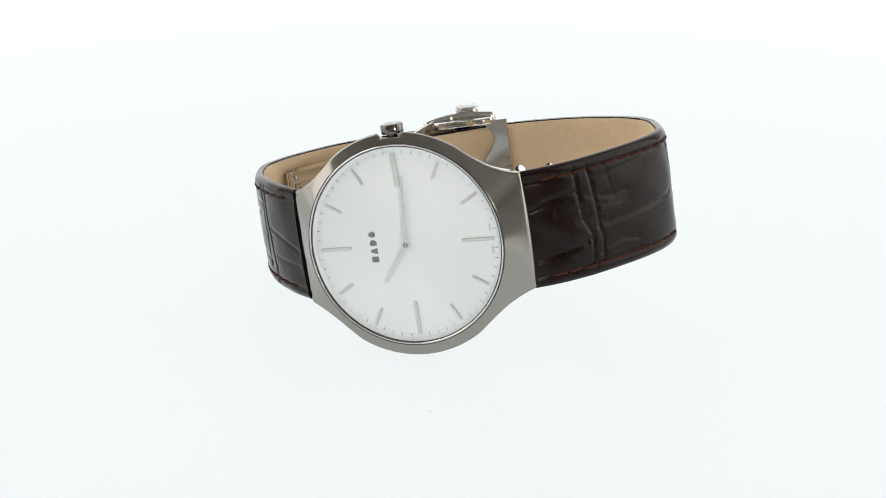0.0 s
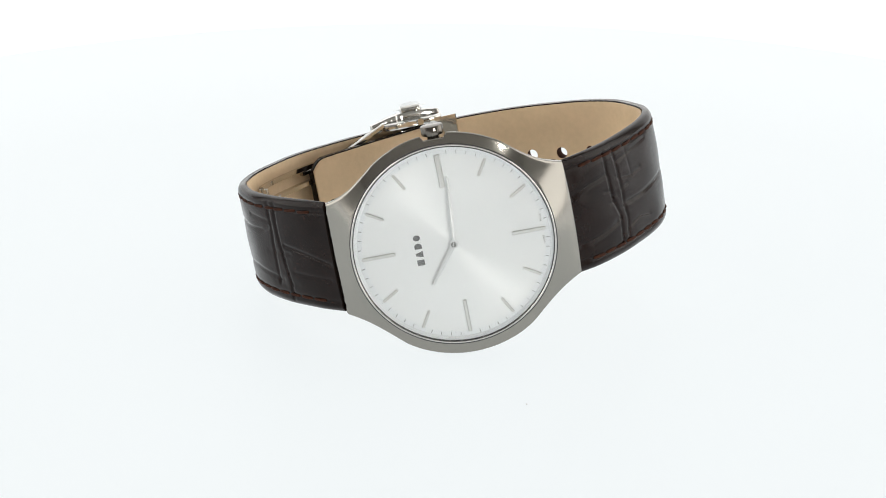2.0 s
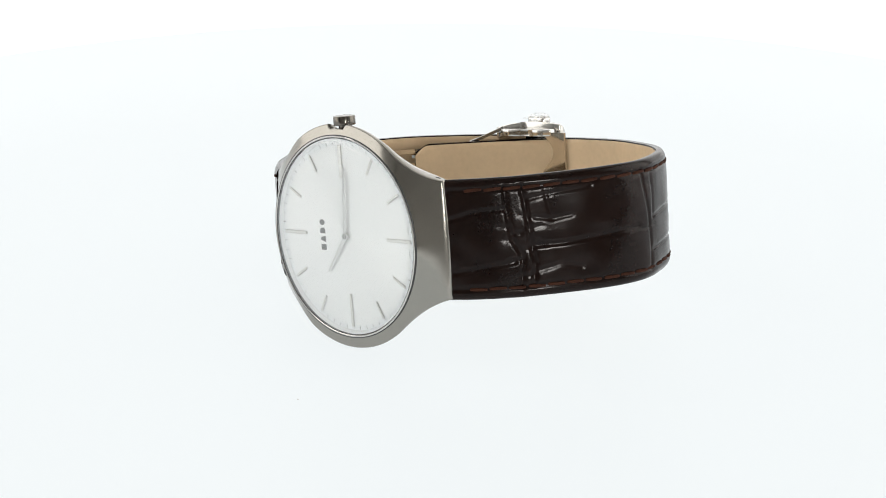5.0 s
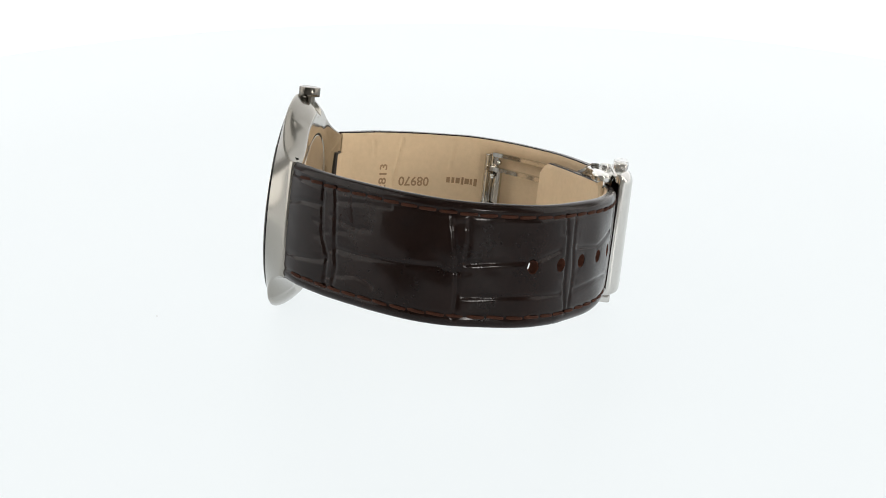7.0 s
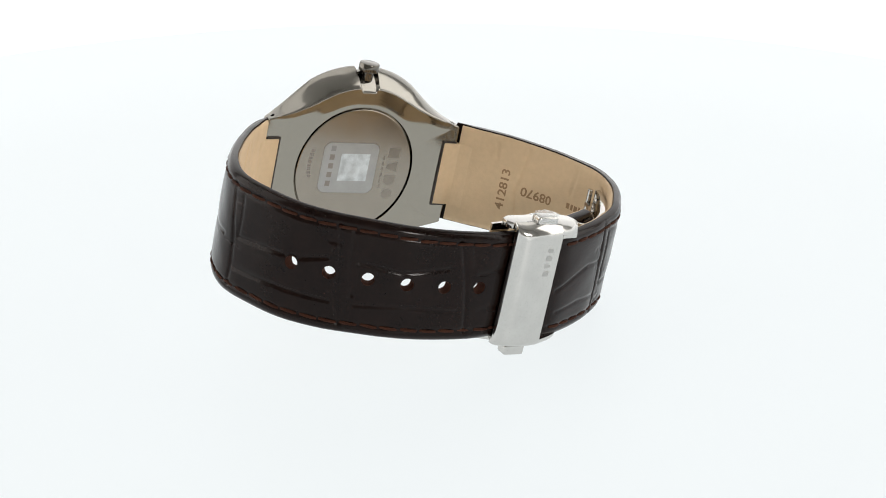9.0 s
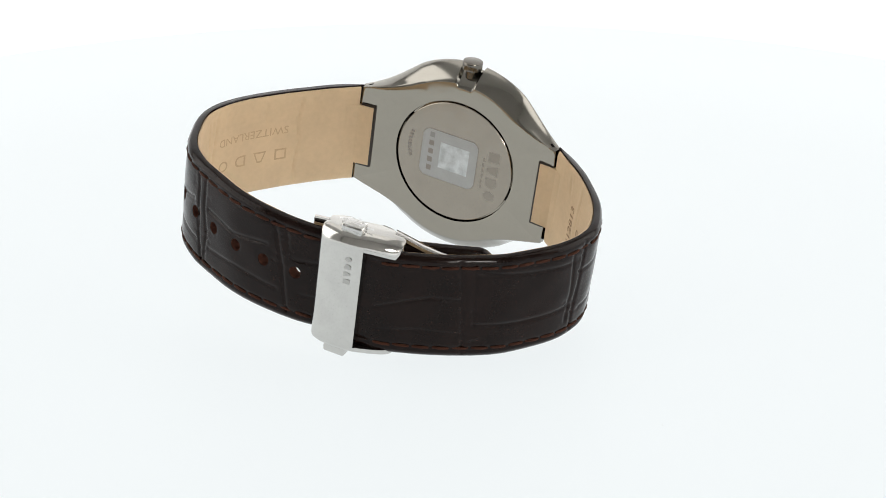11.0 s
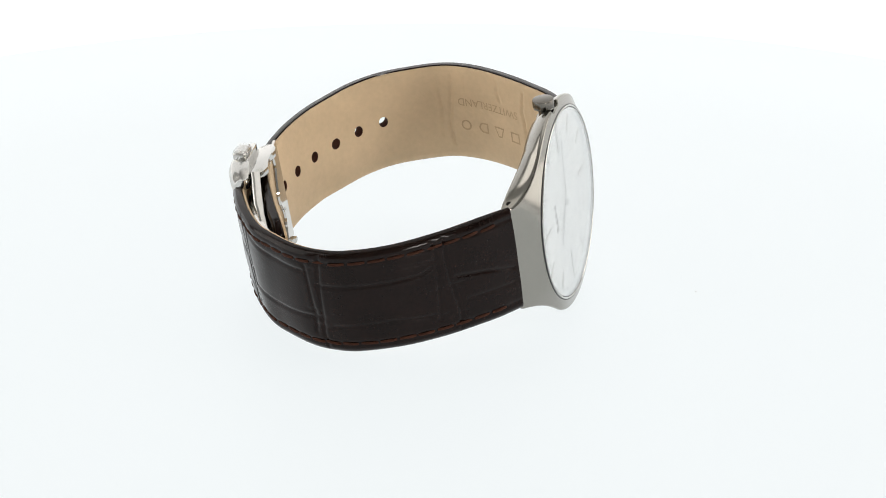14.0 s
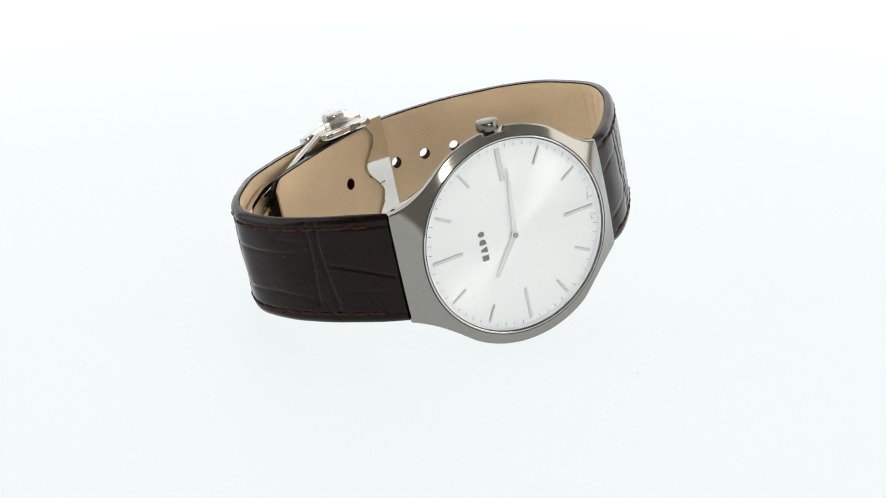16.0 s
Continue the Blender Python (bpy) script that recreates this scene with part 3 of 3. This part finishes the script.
# embossed creases, as (weight, line of length and width)
LONG_CREASES = [
    (1.0, [(10.2, 8.6), (10.4, 4.9), (11.0, 0), (12.7, -3.1), (12.4, -8.3)]), (0.9, [(12.9, 8.6), (13.4, 6.4), (14.0, 2), (14.3, -1.5), (14.9, -4.5), (14.4, -8)]),
    (1.0, [(35.6, 8.6), (36.2, 6), (37.5, 0.2), (38.0, -5), (37.8, -8.6)]), (0.6, [(38.6, 7.5), (39.0, 4), (38.9, 1)]),
    (1.0, [(57.4, 8.5), (58.1, 5), (58.4, 0.5), (58.8, -4), (60.0, -8.4)]), (0.8, [(60.0, 8.4), (60.2, 2.5), (61.2, -2.3), (60.9, -7.5)]),
    (0.9, [(78.0, 8.2), (78.8, 6), (80.4, 0.4), (81.5, -5.5), (81.9, -8)]), (0.6, [(80.6, 7.5), (81.4, 4)]),
    (0.8, [(0.8, 3.4), (5, 4.5), (9.9, 4.9)]), (0.8, [(1.2, -5.5), (6, -4.9), (11.5, -4.1)]), (1.0, [(14.4, -1.5), (19.5, -1.6), (27, -1.2), (34.4, -0.7)]),
    (0.5, [(13.9, 6.3), (19, 7), (25.1, 7.4)]), (1.0, [(38.8, 0.3), (44, 0.8), (51, 1.2), (56.3, 2.6)]), (0.9, [(38.8, -5.2), (48, -4.7), (57.8, -4.8)]),
    (1.0, [(61.5, 2.7), (69, 2.0), (76.9, 3.4)]), (0.7, [(62, -4.7), (70, -3.9), (79.5, -4.3)]), (0.8, [(82.5, 2.4), (90, 3.2), (98, 2.8)]), (0.6, [(84, -4), (92, -3.6)]),
    (0.3, [(17.0, 7.5), (17.6, 4.5), (18.2, 2.6)]), (0.6, [(15.0, 3.2), (18.2, 2.6), (21.5, 3.0)]), (0.5, [(15.5, -5.8), (19, -5.1), (23, -6.0)])]
SHORT_CREASES = [
    (1.0, [(13.3, 8.7), (13.5, 5), (13.1, 0), (12.1, -5.9), (12.4, -8.7)]), (0.8, [(15.3, 8.7), (15.2, 3), (15.6, -2), (15.9, -6)]),
    (1.0, [(35.5, 8.7), (36.0, 4), (36.7, -6.2), (36.4, -8.7)]), (0.8, [(38.6, 7), (38.2, 2), (38.0, -3), (38.3, -6)]),
    (1.0, [(60.5, 8.7), (59.8, 3), (58.7, -5.8), (58.4, -8.7)]), (0.8, [(57.9, 8.2), (57.6, 2), (57.0, -3.2)]),
    (0.9, [(36.5, 3.4), (28, 3.3), (18.2, 3.4), (16.2, 4.2)]), (0.9, [(12.1, 1.3), (6, 0.2), (0.8, -1.3)]), (0.6, [(10.4, -3.6), (5, -3.9), (1.3, -4.1)]),
    (0.9, [(57.2, 7.0), (47.3, 6.0), (39.4, 5.8)]), (1.0, [(57.0, -3.2), (48.6, -3.5), (38.4, -3.1)]), (0.7, [(34.5, -4.5), (24, -4.1), (16.5, -5)]),
    (0.9, [(74.1, -0.8), (69, 1), (64.9, 2.0), (60, 1.6)]), (0.6, [(22.5, 5.9), (15.5, 5.3)]), (0.6, [(73, -5), (66, -4.4), (59.5, -5)])]


LONG_WRINKLES = [(1.0, [(13.6, 8.4), (14.4, 4), (13.8, -1), (14.6, -5), (14.2, -8.5)]), (0.8, [(33.8, 8.6), (34.6, 3), (35.6, -3), (35.0, -7)]), (0.6, [(37.4, 8), (37.0, 1), (37.6, -5)]),
                 (0.7, [(21.2, 8.5), (21.6, 6), (21.0, 4.4)]), (0.5, [(11.2, 8), (10.8, 5)]), (0.5, [(30.4, 8.4), (30.9, 5)])]
SHORT_WRINKLES = [(0.9, [(15.8, 8.4), (15.1, 4), (14.4, 0.5), (15.2, -4), (14.6, -8)]), (0.5, [(27.5, 8), (27.0, 3)]), (0.6, [(9.0, 8), (9.5, 5)])]


def ticks(lines, seed):
    """Short side creases that run out of the cross creases."""
    rnd = random.Random(seed)
    out = list(lines)
    for w, pts in lines:
        if abs(pts[0][1] - pts[-1][1]) < 8:
            continue
        for k in range(5):
            x = rnd.uniform(-7, 7)
            s0 = float(np.interp(-x, [-p[1] for p in pts], [p[0] for p in pts]))
            out.append((0.32, [(s0, x), (s0 + rnd.choice((-1, 1)) * rnd.uniform(1.0, 2.6), x + rnd.uniform(-0.4, 0.4))]))
    return out


def long_half(s):
    return float(np.interp(s, (0, 12, 30, 60, 90, 120), (10.05, 10.1, 10.2, 10.0, 9.35, 8.7))) - 2.0 * max(0, (s - (LONG.length - 3.0)) / 3.0) ** 2


def short_half(s):
    return float(np.interp(s, (0, 25, 50, 80), (9.85, 9.55, 9.7, 9.45)))


def thickness(S):
    return 2.35 - 0.85 * np.clip(1 - np.asarray(S) / 6.0, 0, 1) ** 1.4


HOLES = [(50.5 + 6.5 * q, 0.1, 1.12) for q in range(8)]


def straps(watch):
    s, lin, top = strap("strap_long", watch, LONG, -1, long_half, thickness, groove_field(ticks(LONG_CREASES, 3)), HOLES,
                        "dark brown crocodile-embossed leather strap with punched holes", wrinkles=LONG_WRINKLES)
    stitches(s, LONG, -1, long_half, top, 5.0, LONG.length - 22)
    # raw leather walls of the punched holes
    for hs, hx, hr in HOLES:
        v, f, n = [], [], 28
        deep = float(thickness(hs))
        for r, o in ((hr + 0.02, -0.10), (hr - 0.05, -0.2), (hr - 0.07, -deep * 0.5), (hr - 0.05, -deep + 0.05), (hr + 0.02, -deep + 0.01), (hr + 0.02, -deep * 0.5)):
            for k in range(n):
                a = 2 * math.pi * k / n
                v.append(LONG.place(hs + r * math.cos(a), hx + r * math.sin(a), o, -1))
        for j in range(6):
            for k in range(n):
                f.append((j * n + k, j * n + (k + 1) % n, (j + 1) % 6 * n + (k + 1) % n, (j + 1) % 6 * n + k))
        mesh_object("hole_wall", v, f, RAW, s, "raw red-brown leather inside the hole")
    s2, lin2, top2 = strap("strap_short", watch, SHORT, 1, short_half, thickness, groove_field(ticks(SHORT_CREASES, 8)), (),
                           "dark brown crocodile-embossed leather strap joined to the clasp", wrinkles=SHORT_WRINKLES)
    stitches(s2, SHORT, 1, short_half, top2, 5.0, SHORT.length - 3)
    # tongues of the linings between the lugs, each on a dark slab for the gap's shade
    for host, path, sg, d in ((lin, LONG, -1, 0.42), (lin2, SHORT, 1, -0.5)):
        (ya, za), (yb, zb), (yc, zc) = (path.place(q, 0, o, sg)[1:] for q, o in ((1.5, -float(thickness(1.5)) - 0.06), (4.0, -float(thickness(4.0)) - 0.04), (4.5, -1.6)))
        part("tongue_edge", prism([(sg * 17.2, d - 4.0), (sg * 17.2, d - 4.95), (sg * 19.3, d - 5.1), (sg * 20.2, d - 5.12), (sg * 20.2, d - 4.0)], -6.55, 6.55, 0.08, 1), GAP_DARK, host)
        part("tongue", prism([(sg * 17.55, d - 4.0), (sg * 17.55, d - 5.03), (sg * 19.3, d - 5.2), (ya, za - 0.03), (yb, zb - 0.01), (yc, zc), (sg * 20.9, -4.1)], -6.2, 6.2, 0.06, 1), LINING, host)
    # pressed writing, laid flat with its relief shade as darker tan, and stamped writing on the linings
    def on_long(s0, x0):
        return lambda u, v: LONG.place(s0 + u, x0 - v, -float(thickness(s0 + u)) - 0.06, -1)

    def on_short(s0, x0):
        return lambda u, v: SHORT.place(s0 - u, x0 - v, -float(thickness(s0 - u)) - 0.06, 1)

    lettering("SWITZERLAND", 2.3, on_long(24.5, 2.6), EMBOSS_SHADE, lin, "flat lettering toned darker like shaded pressed relief", 16.6)
    for i in range(4):
        mark(on_long(17.6 + 4.6 * i, -2.55), 2.6, 2.3, i, EMBOSS_SHADE, lin)
    lettering("08970", 2.5, on_short(19.2, 0.2), DEBOSS, lin2, "stamped number", 7.0, 0.05)
    lettering("412813", 2.5, lambda u, v: SHORT.place(12.0 - v, u - 0.6, -float(thickness(11.8)) - 0.06, 1), DEBOSS, lin2, "stamped number", 8.2, 0.05)
    for i, w in enumerate((0.8, 0.6, 1.1, 0.5, 0.9, 0.6, 0.8)):
        mark(on_short(33.2 - 1.05 * i, 0.7), w, 1.5 if i in (0, 3) else 1.1, 9, DEBOSS, lin2)
    return s, lin, s2, lin2


def mark(place, w, h, kind, mat, parent):
    """A plain flat shape in a darker leather tone: its outline, or a bar where kind is 9."""
    if kind == 9:
        v = [place(x, y) for x, y in ((-w / 2, -h / 2), (w / 2, -h / 2), (w / 2, h / 2), (-w / 2, h / 2))]
        f = [(0, 1, 2, 3)]
    else:
        pts = plain_shape(kind)
        n = len(pts)
        v = [place(x * w, y * h) for x, y in pts] + [place(x * w * 0.7, y * h * 0.7) for x, y in pts]
        f = [(k, (k + 1) % n, n + (k + 1) % n, n + k) for k in range(n)]
    mesh_object("pressed_mark", v, f, mat, parent, smooth=False)


# ---------------------------------------------------------------- wristwatch: folding clasp
def prism(poly, x0, x1, bevel=0.35, segments=3, bm=None):
    """A solid from a polygon in y and z, drawn out along x."""
    bm = bm or bmesh.new()
    a = [bm.verts.new((x0, y, z)) for y, z in poly]
    b = [bm.verts.new((x1, y, z)) for y, z in poly]
    n = len(poly)
    bm.faces.new(a[::-1])
    bm.faces.new(b)
    for i in range(n):
        bm.faces.new((a[i], a[(i + 1) % n], b[(i + 1) % n], b[i]))
    if bevel:
        edges = list({e for v in a + b for e in v.link_edges})
        bmesh.ops.bevel(bm, geom=edges, offset=bevel, segments=segments, affect="EDGES", profile=0.5)
    return bm


def strip(path, side, s0, s1, x0, x1, off0, off1, steps=14):
    """A bent metal strip along a strap's line."""
    verts, faces = [], []
    for s in np.linspace(s0, s1, steps):
        for x, o in ((x0, off0), (x1, off0), (x1, off1), (x0, off1)):
            verts.append(path.place(s, x, o, side))
    for i in range(steps - 1):
        for k in range(4):
            faces.append((i * 4 + k, i * 4 + (k + 1) % 4, i * 4 + 4 + (k + 1) % 4, i * 4 + 4 + k))
    faces += [(3, 2, 1, 0), tuple(4 * (steps - 1) + k for k in range(4))]
    return verts, faces


def join_lists(*pairs):
    verts, faces = [], []
    for v, f in pairs:
        n = len(verts)
        verts += [tuple(p) for p in v]
        faces += [tuple(i + n for i in q) for q in f]
    return verts, faces


def clasp(watch):
    # cover over the strap: a plate rolled over into a cheek at both ends, stations along y as (y, outer z, inner z)
    stations = [(-0.6, -58.4, -57.9), (-0.53, -58.85, -57.45), (-0.3, -59.25, -57.3), (0.05, -59.6, -57.15), (0.75, -59.95, -56.95), (1.8, -60.3, -56.7), (3.4, -60.48, -56.5), (5.0, -60.5, -56.3),
                (6.4, -60.36, -56.15), (7.5, -60.14, -56.0), (7.9, -60.02, -55.6), (9.4, -59.4, -55.1), (10.8, -58.75, -54.6), (12.0, -58.1, -54.3), (12.7, -57.55, -54.35), (13.1, -57.0, -54.8), (13.2, -56.4, -55.4)]

    def section(k, x0, x1, lo, hi):
        """Points across the cover at one station, between its two rolled ends."""
        y, zo, zi = stations[k]
        x1 -= 0.018 * (y - 5.0) ** 2
        r0, r1 = min(1.3, 0.8 * (zi - zo)), min(2.5, 0.85 * (zi - zo))
        nip = 0.35 if k == 0 else 0.15 if k == 1 else 0.0
        pts = []
        if lo:
            pts += [(x0 + nip + 1.1, zi), (x0 + nip + 0.2, zi), (x0 + nip, zi - 0.1)]
            pts += [(x0 + nip + r0 - r0 * math.cos(a), zo + r0 - r0 * math.sin(a)) for a in np.linspace(0, math.pi / 2, 8)]
        if hi:
            pts += [(x1 - nip - r1 + r1 * math.sin(a), zo + r1 - r1 * math.cos(a)) for a in np.linspace(0, math.pi / 2, 9)]
            pts += [(x1 - nip, zi - 0.1), (x1 - nip - 0.2, zi), (x1 - nip - 1.3, zi)]
        th = min(1.3, 0.6 * (zi - zo))
        if lo and hi:
            pts += [(x1 - 1.6, zo + th), (x0 + 1.4, zo + th)]
        else:
            pts += [(x1 - 1.95, zi), (x1 - 1.95, zo + 0.02)] if hi else [(x0 + 1.35, zo + 0.02), (x0 + 1.35, zi - 0.01)]
        return [(x, y, z) for x, z in pts]

    def loft(rows):
        m, v, f = len(rows[0]), [q for row in rows for q in row], []
        for i in range(len(rows) - 1):
            for k in range(m):
                f.append((i * m + k, i * m + (k + 1) % m, i * m + m + (k + 1) % m, i * m + m + k))
        return v, f + [tuple(range(m))[::-1], tuple(range(len(v) - m, len(v)))]

    v, f = loft([section(k, -10.3, 12.3, True, True) for k in range(11)])
    c = mesh_object("clasp", v, f, STEEL, watch, "polished steel folding clasp with two push buttons", sharp=50)
    for lo in (True, False):
        v, f = loft([section(k, -10.3, 12.3, lo, not lo) for k in range(10, len(stations))])
        mesh_object("cheek", v, f, STEEL, c, sharp=50)
    # maker's mark on the plate, as plain shapes
    for i in range(4):
        part("engraved_mark", plain_mark(i, 0.9, 1.2, (3.5 + 1.4 * i, 5.6, -60.475), 0.05), ENGRAVED, c)
    # push buttons
    for sg, y, z in ((12.2, 4.9, -58.0), (-11.15, 4.0, -57.9)):
        bm = box_bm((2.0, 4.0, 2.4), (0, 0, 0), 0.45, 3)
        bmesh.ops.translate(bm, vec=(sg, y, z), verts=bm.verts[:])
        b = part("push_button", bm, STEEL, c)
        if sg > 0:
            bm = bmesh.new()
            bmesh.ops.create_icosphere(bm, subdivisions=4, radius=1)
            for q in bm.verts:
                p = q.co.copy()
                m = max(abs(p.x), abs(p.y), abs(p.z))
                p = p * (0.55 + 0.45 / m)
                d = 1 + 0.20 * noise.noise(p * 2.6) + 0.12 * noise.ridged_multi_fractal(p * 3.1, 1.0, 2.0, 3, 1.0, 2.0) * 0.4
                q.co = (p.x * 1.1 * d + 12.6, p.y * 2.0 * d + y, p.z * 1.3 * d + z)
            for q, u in ((0, 2.8), (1, -2.4)):
                box_bm((0.12, 2.2, 0.5), (12.8 + 0.3 * q, y + u * 0.8, z + 0.6), 0.03, 1, bm, None)
            part("protective_film", bm, FILM, b, "crumpled clear plastic film", sharp=25)
    # base plate under the long strap, with a waved edge
    verts, faces = [], []
    xs = np.linspace(-9.4, 10.6, 44)
    for x in xs:
        w = 89.5 + 1.7 * math.cos((x - 1.4) * 2 * math.pi / 11.0) - 0.5 * (x < -6)
        for s, o in ((84.6, -2.42), (w - 0.15, -2.42), (w, -2.55), (w - 0.15, -2.95), (84.7, -2.95), (84.5, -2.7)):
            verts.append(LONG.place(s, x, o, -1))
    for i in range(len(xs) - 1):
        for k in range(6):
            faces.append((i * 6 + k, i * 6 + (k + 1) % 6, i * 6 + 6 + (k + 1) % 6, i * 6 + 6 + k))
    faces += [tuple(range(6))[::-1], tuple(range(6 * len(xs) - 6, 6 * len(xs)))]
    p = mesh_object("base_plate", verts, faces, MIRROR, c, "polished steel plate with a waved edge under the strap")
    v, f = lathe([(0.0, -0.2), (0.5, -0.2), (0.62, 0.0), (0.4, 0.12), (0.0, 0.12)], 20)
    for x in (3.2, -2.6):
        y, z, ty, tz = (float(q) for q in LONG.at(87.6))
        pos = LONG.place(87.6, x, -2.95, -1)
        mesh_object("rivet", [(pos[0] + a, pos[1] + b * ty + h * -tz, pos[2] + b * tz + h * ty) for a, b, h in v], f, STEEL, p)
    # hook between the base plate and the cover
    hook = [(-2.6, -53.9), (-2.4, -55.7), (0.4, -57.1), (3.4, -57.7), (4.6, -58.9), (5.4, -58.5), (4.4, -56.7), (1.4, -55.9), (-0.8, -54.7), (-1.4, -53.7)]
    part("hook", prism(hook, -10.2, -9.2, 0.25, 2), STEEL, c)
    # two folding blades inside the short strap: open frames on a hinge pin
    outer = [strip(SHORT, 1, 37.0, 74.5, 6.6, 7.4, -2.75, -3.65, 24), strip(SHORT, 1, 37.0, 74.5, -7.4, -6.6, -2.75, -3.65, 24),
             strip(SHORT, 1, 37.0, 38.3, -6.45, 6.45, -2.75, -3.2, 4), strip(SHORT, 1, 60.0, 74.5, -6.45, 6.45, -2.77, -3.18, 8)]
    inner = [strip(SHORT, 1, 36.2, 72.0, 3.95, 4.75, -3.7, -4.9, 24), strip(SHORT, 1, 36.2, 72.0, -4.75, -3.95, -3.7, -4.9, 24),
             strip(SHORT, 1, 36.2, 37.3, -3.85, 3.85, -3.7, -4.5, 4), strip(SHORT, 1, 39.0, 39.9, -3.85, 3.85, -3.7, -4.5, 4),
             strip(SHORT, 1, 58.0, 72.0, -3.85, 3.85, -3.75, -4.2, 8)]
    for pieces in (outer, inner):
        v, f = join_lists(*pieces)
        mesh_object("blade", v, f, MIRROR, c, "bright steel folding blade")
    for s, o in ((36.7, -3.0), (36.0, -4.2)):
        y, z = SHORT.place(s, 0, o, 1)[1:]
        v, f = lathe([(0.0, -7.6), (0.42, -7.6), (0.5, -7.5), (0.5, 7.5), (0.42, 7.6), (0.0, 7.6)], 16, "x")
        mesh_object("hinge_pin", [(a, b + y, h + z) for a, b, h in v], f, STEEL, c)
    for x in (5.6, -5.6, 2.9, -2.9):
        p0 = SHORT.place(38.6 if abs(x) > 4 else 37.9, x, -3.35 if abs(x) > 4 else -4.55, 1)
        bm = bmesh.new()
        bmesh.ops.create_uvsphere(bm, u_segments=12, v_segments=8, radius=0.55)
        bmesh.ops.translate(bm, vec=p0, verts=bm.verts[:])
        part("hinge_rivet", bm, STEEL, c)
    # bracket that wraps the base plate over the strap's edge
    part("bracket", prism([(-0.1, -56.5), (-0.95, -55.4), (-0.9, -54.2), (0.4, -53.3), (1.5, -53.05), (2.6, -53.1), (3.8, -53.5), (5.6, -52.9), (7.9, -52.1), (9.3, -52.3), (10.3, -52.8), (11.2, -53.8),
                           (9.8, -55.2), (6.0, -56.3), (2.5, -57.0)], 9.95, 11.2, 0.2, 2), STEEL, c, "bright steel bracket over the strap's edge")
    # links from the bracket down to the blades
    v, f = [], []
    line = ((10.6, -53.5, 11.2), (12.5, -52.8, 10.4), (15.0, -51.9, 9.3), (17.5, -50.9, 8.4), (20.0, -49.6, 7.7), (22.5, -48.3, 7.1), (25.0, -46.9, 6.6), (27.2, -45.2, 6.3))
    for k, (y, z, x) in enumerate(line):
        (y0, z0, _), (y1, z1, _) = line[max(k - 1, 0)], line[min(k + 1, len(line) - 1)]
        n = math.hypot(y1 - y0, z1 - z0)
        py, pz = -(z1 - z0) / n, (y1 - y0) / n
        wd = 0.8 if k < 4 else 0.6
        for o, dx in ((wd, -0.35), (wd, 0.25), (wd - 0.12, 0.35), (0.12 - wd, 0.35), (-wd, 0.25), (-wd, -0.35)):
            v.append((x + dx, y + o * py, z + o * pz))
    for k in range(len(line) - 1):
        for q in range(6):
            f.append((k * 6 + q, k * 6 + (q + 1) % 6, k * 6 + 6 + (q + 1) % 6, k * 6 + 6 + q))
    f += [tuple(range(6))[::-1], tuple(range(len(v) - 6, len(v)))]
    mesh_object("link", v, f, STEEL, c, "bright steel link bar", sharp=40)
    part("link", prism([(8.0, -55.2), (14.0, -52.35), (20.0, -49.2), (25.6, -46.0), (27.2, -46.5), (23.4, -49.0), (18.0, -51.6), (9.0, -56.6)], -8.75, -7.95, 0.1, 1), STEEL, c, "bright steel link bar")
    return c


def wristwatch():
    watch = new("wristwatch")
    watch.empty_display_size = 0.01
    tagged(watch, "slim grey dress watch with brown embossed leather strap, standing on edge", "watch")
    case(watch)
    dial(watch)
    v, f = lathe([(0.0, 0.95), (16.9, 0.95), (16.95, 1.0), (16.9, 1.08), (16.4, 1.2), (12, 1.3), (6, 1.36), (0.0, 1.38)], 160)
    g = mesh_object("crystal", v, f, CRYSTAL, watch, "clear sapphire crystal")
    g.visible_shadow = False
    hand("minute_hand", watch, 12.0, 0.6, 0.72, 0.62, 95.0)
    hand("hour_hand", watch, 8.0, 0.6, 0.9, 0.42, 307.0)
    crown(watch)
    case_back(watch)
    long_strap, _, short_strap, _ = straps(watch)
    for o in (long_strap, short_strap, clasp(watch)):
        o.matrix_local = HANG
    return watch


studio()
TURNTABLE = turntable()
WATCH = wristwatch()

# how the watch stands on the turntable at angle zero: its axes as columns, and its place
STAND = Matrix(((-0.18536, -0.98253, -0.01692, 0.00438), (0.09143, -0.00010, -0.99581, -0.02418), (0.97841, -0.18613, 0.08985, 0.01925), (0, 0, 0, 1)))
# degrees of turn every half second
TURN = [-18.45, -11.57, -5.5, -1.27, -0.0, -3.92, -9.53, -16.31, -24.32, -33.46, -44.08, -56.06, -70.06, -83.24, -97.4, -110.42, -124.42, -137.36, -151.17,
        -164.56, -178.25, -192.05, -205.89, -219.52, -233.61, -246.56, -260.54, -273.72, -287.67, -300.65, -313.52, -324.03, -333.64]


def turn_at(t):
    """Smooth turn between the half-second values."""
    i = min(int(t * 2), 31)
    u = t * 2 - i
    a, b, c, d = (TURN[max(0, min(32, i + k))] for k in (-1, 0, 1, 2))
    if i == 0:
        a = 2 * b - c
    if i == 31:
        d = 2 * c - b
    return 0.5 * (2 * b + (c - a) * u + (2 * a - 5 * b + 4 * c - d) * u * u + (3 * b - a - 3 * c + d) * u ** 3)


def motions():
    times = [round(0.1 * i, 1) for i in range(161)]
    spins = [Matrix.Rotation(radians(turn_at(t)), 4, "Z") for t in times]
    walk(TURNTABLE, [(t, m) for t, m in zip(times, spins)])
    walk(WATCH, [(t, m @ STAND) for t, m in zip(times, spins)])


motions()
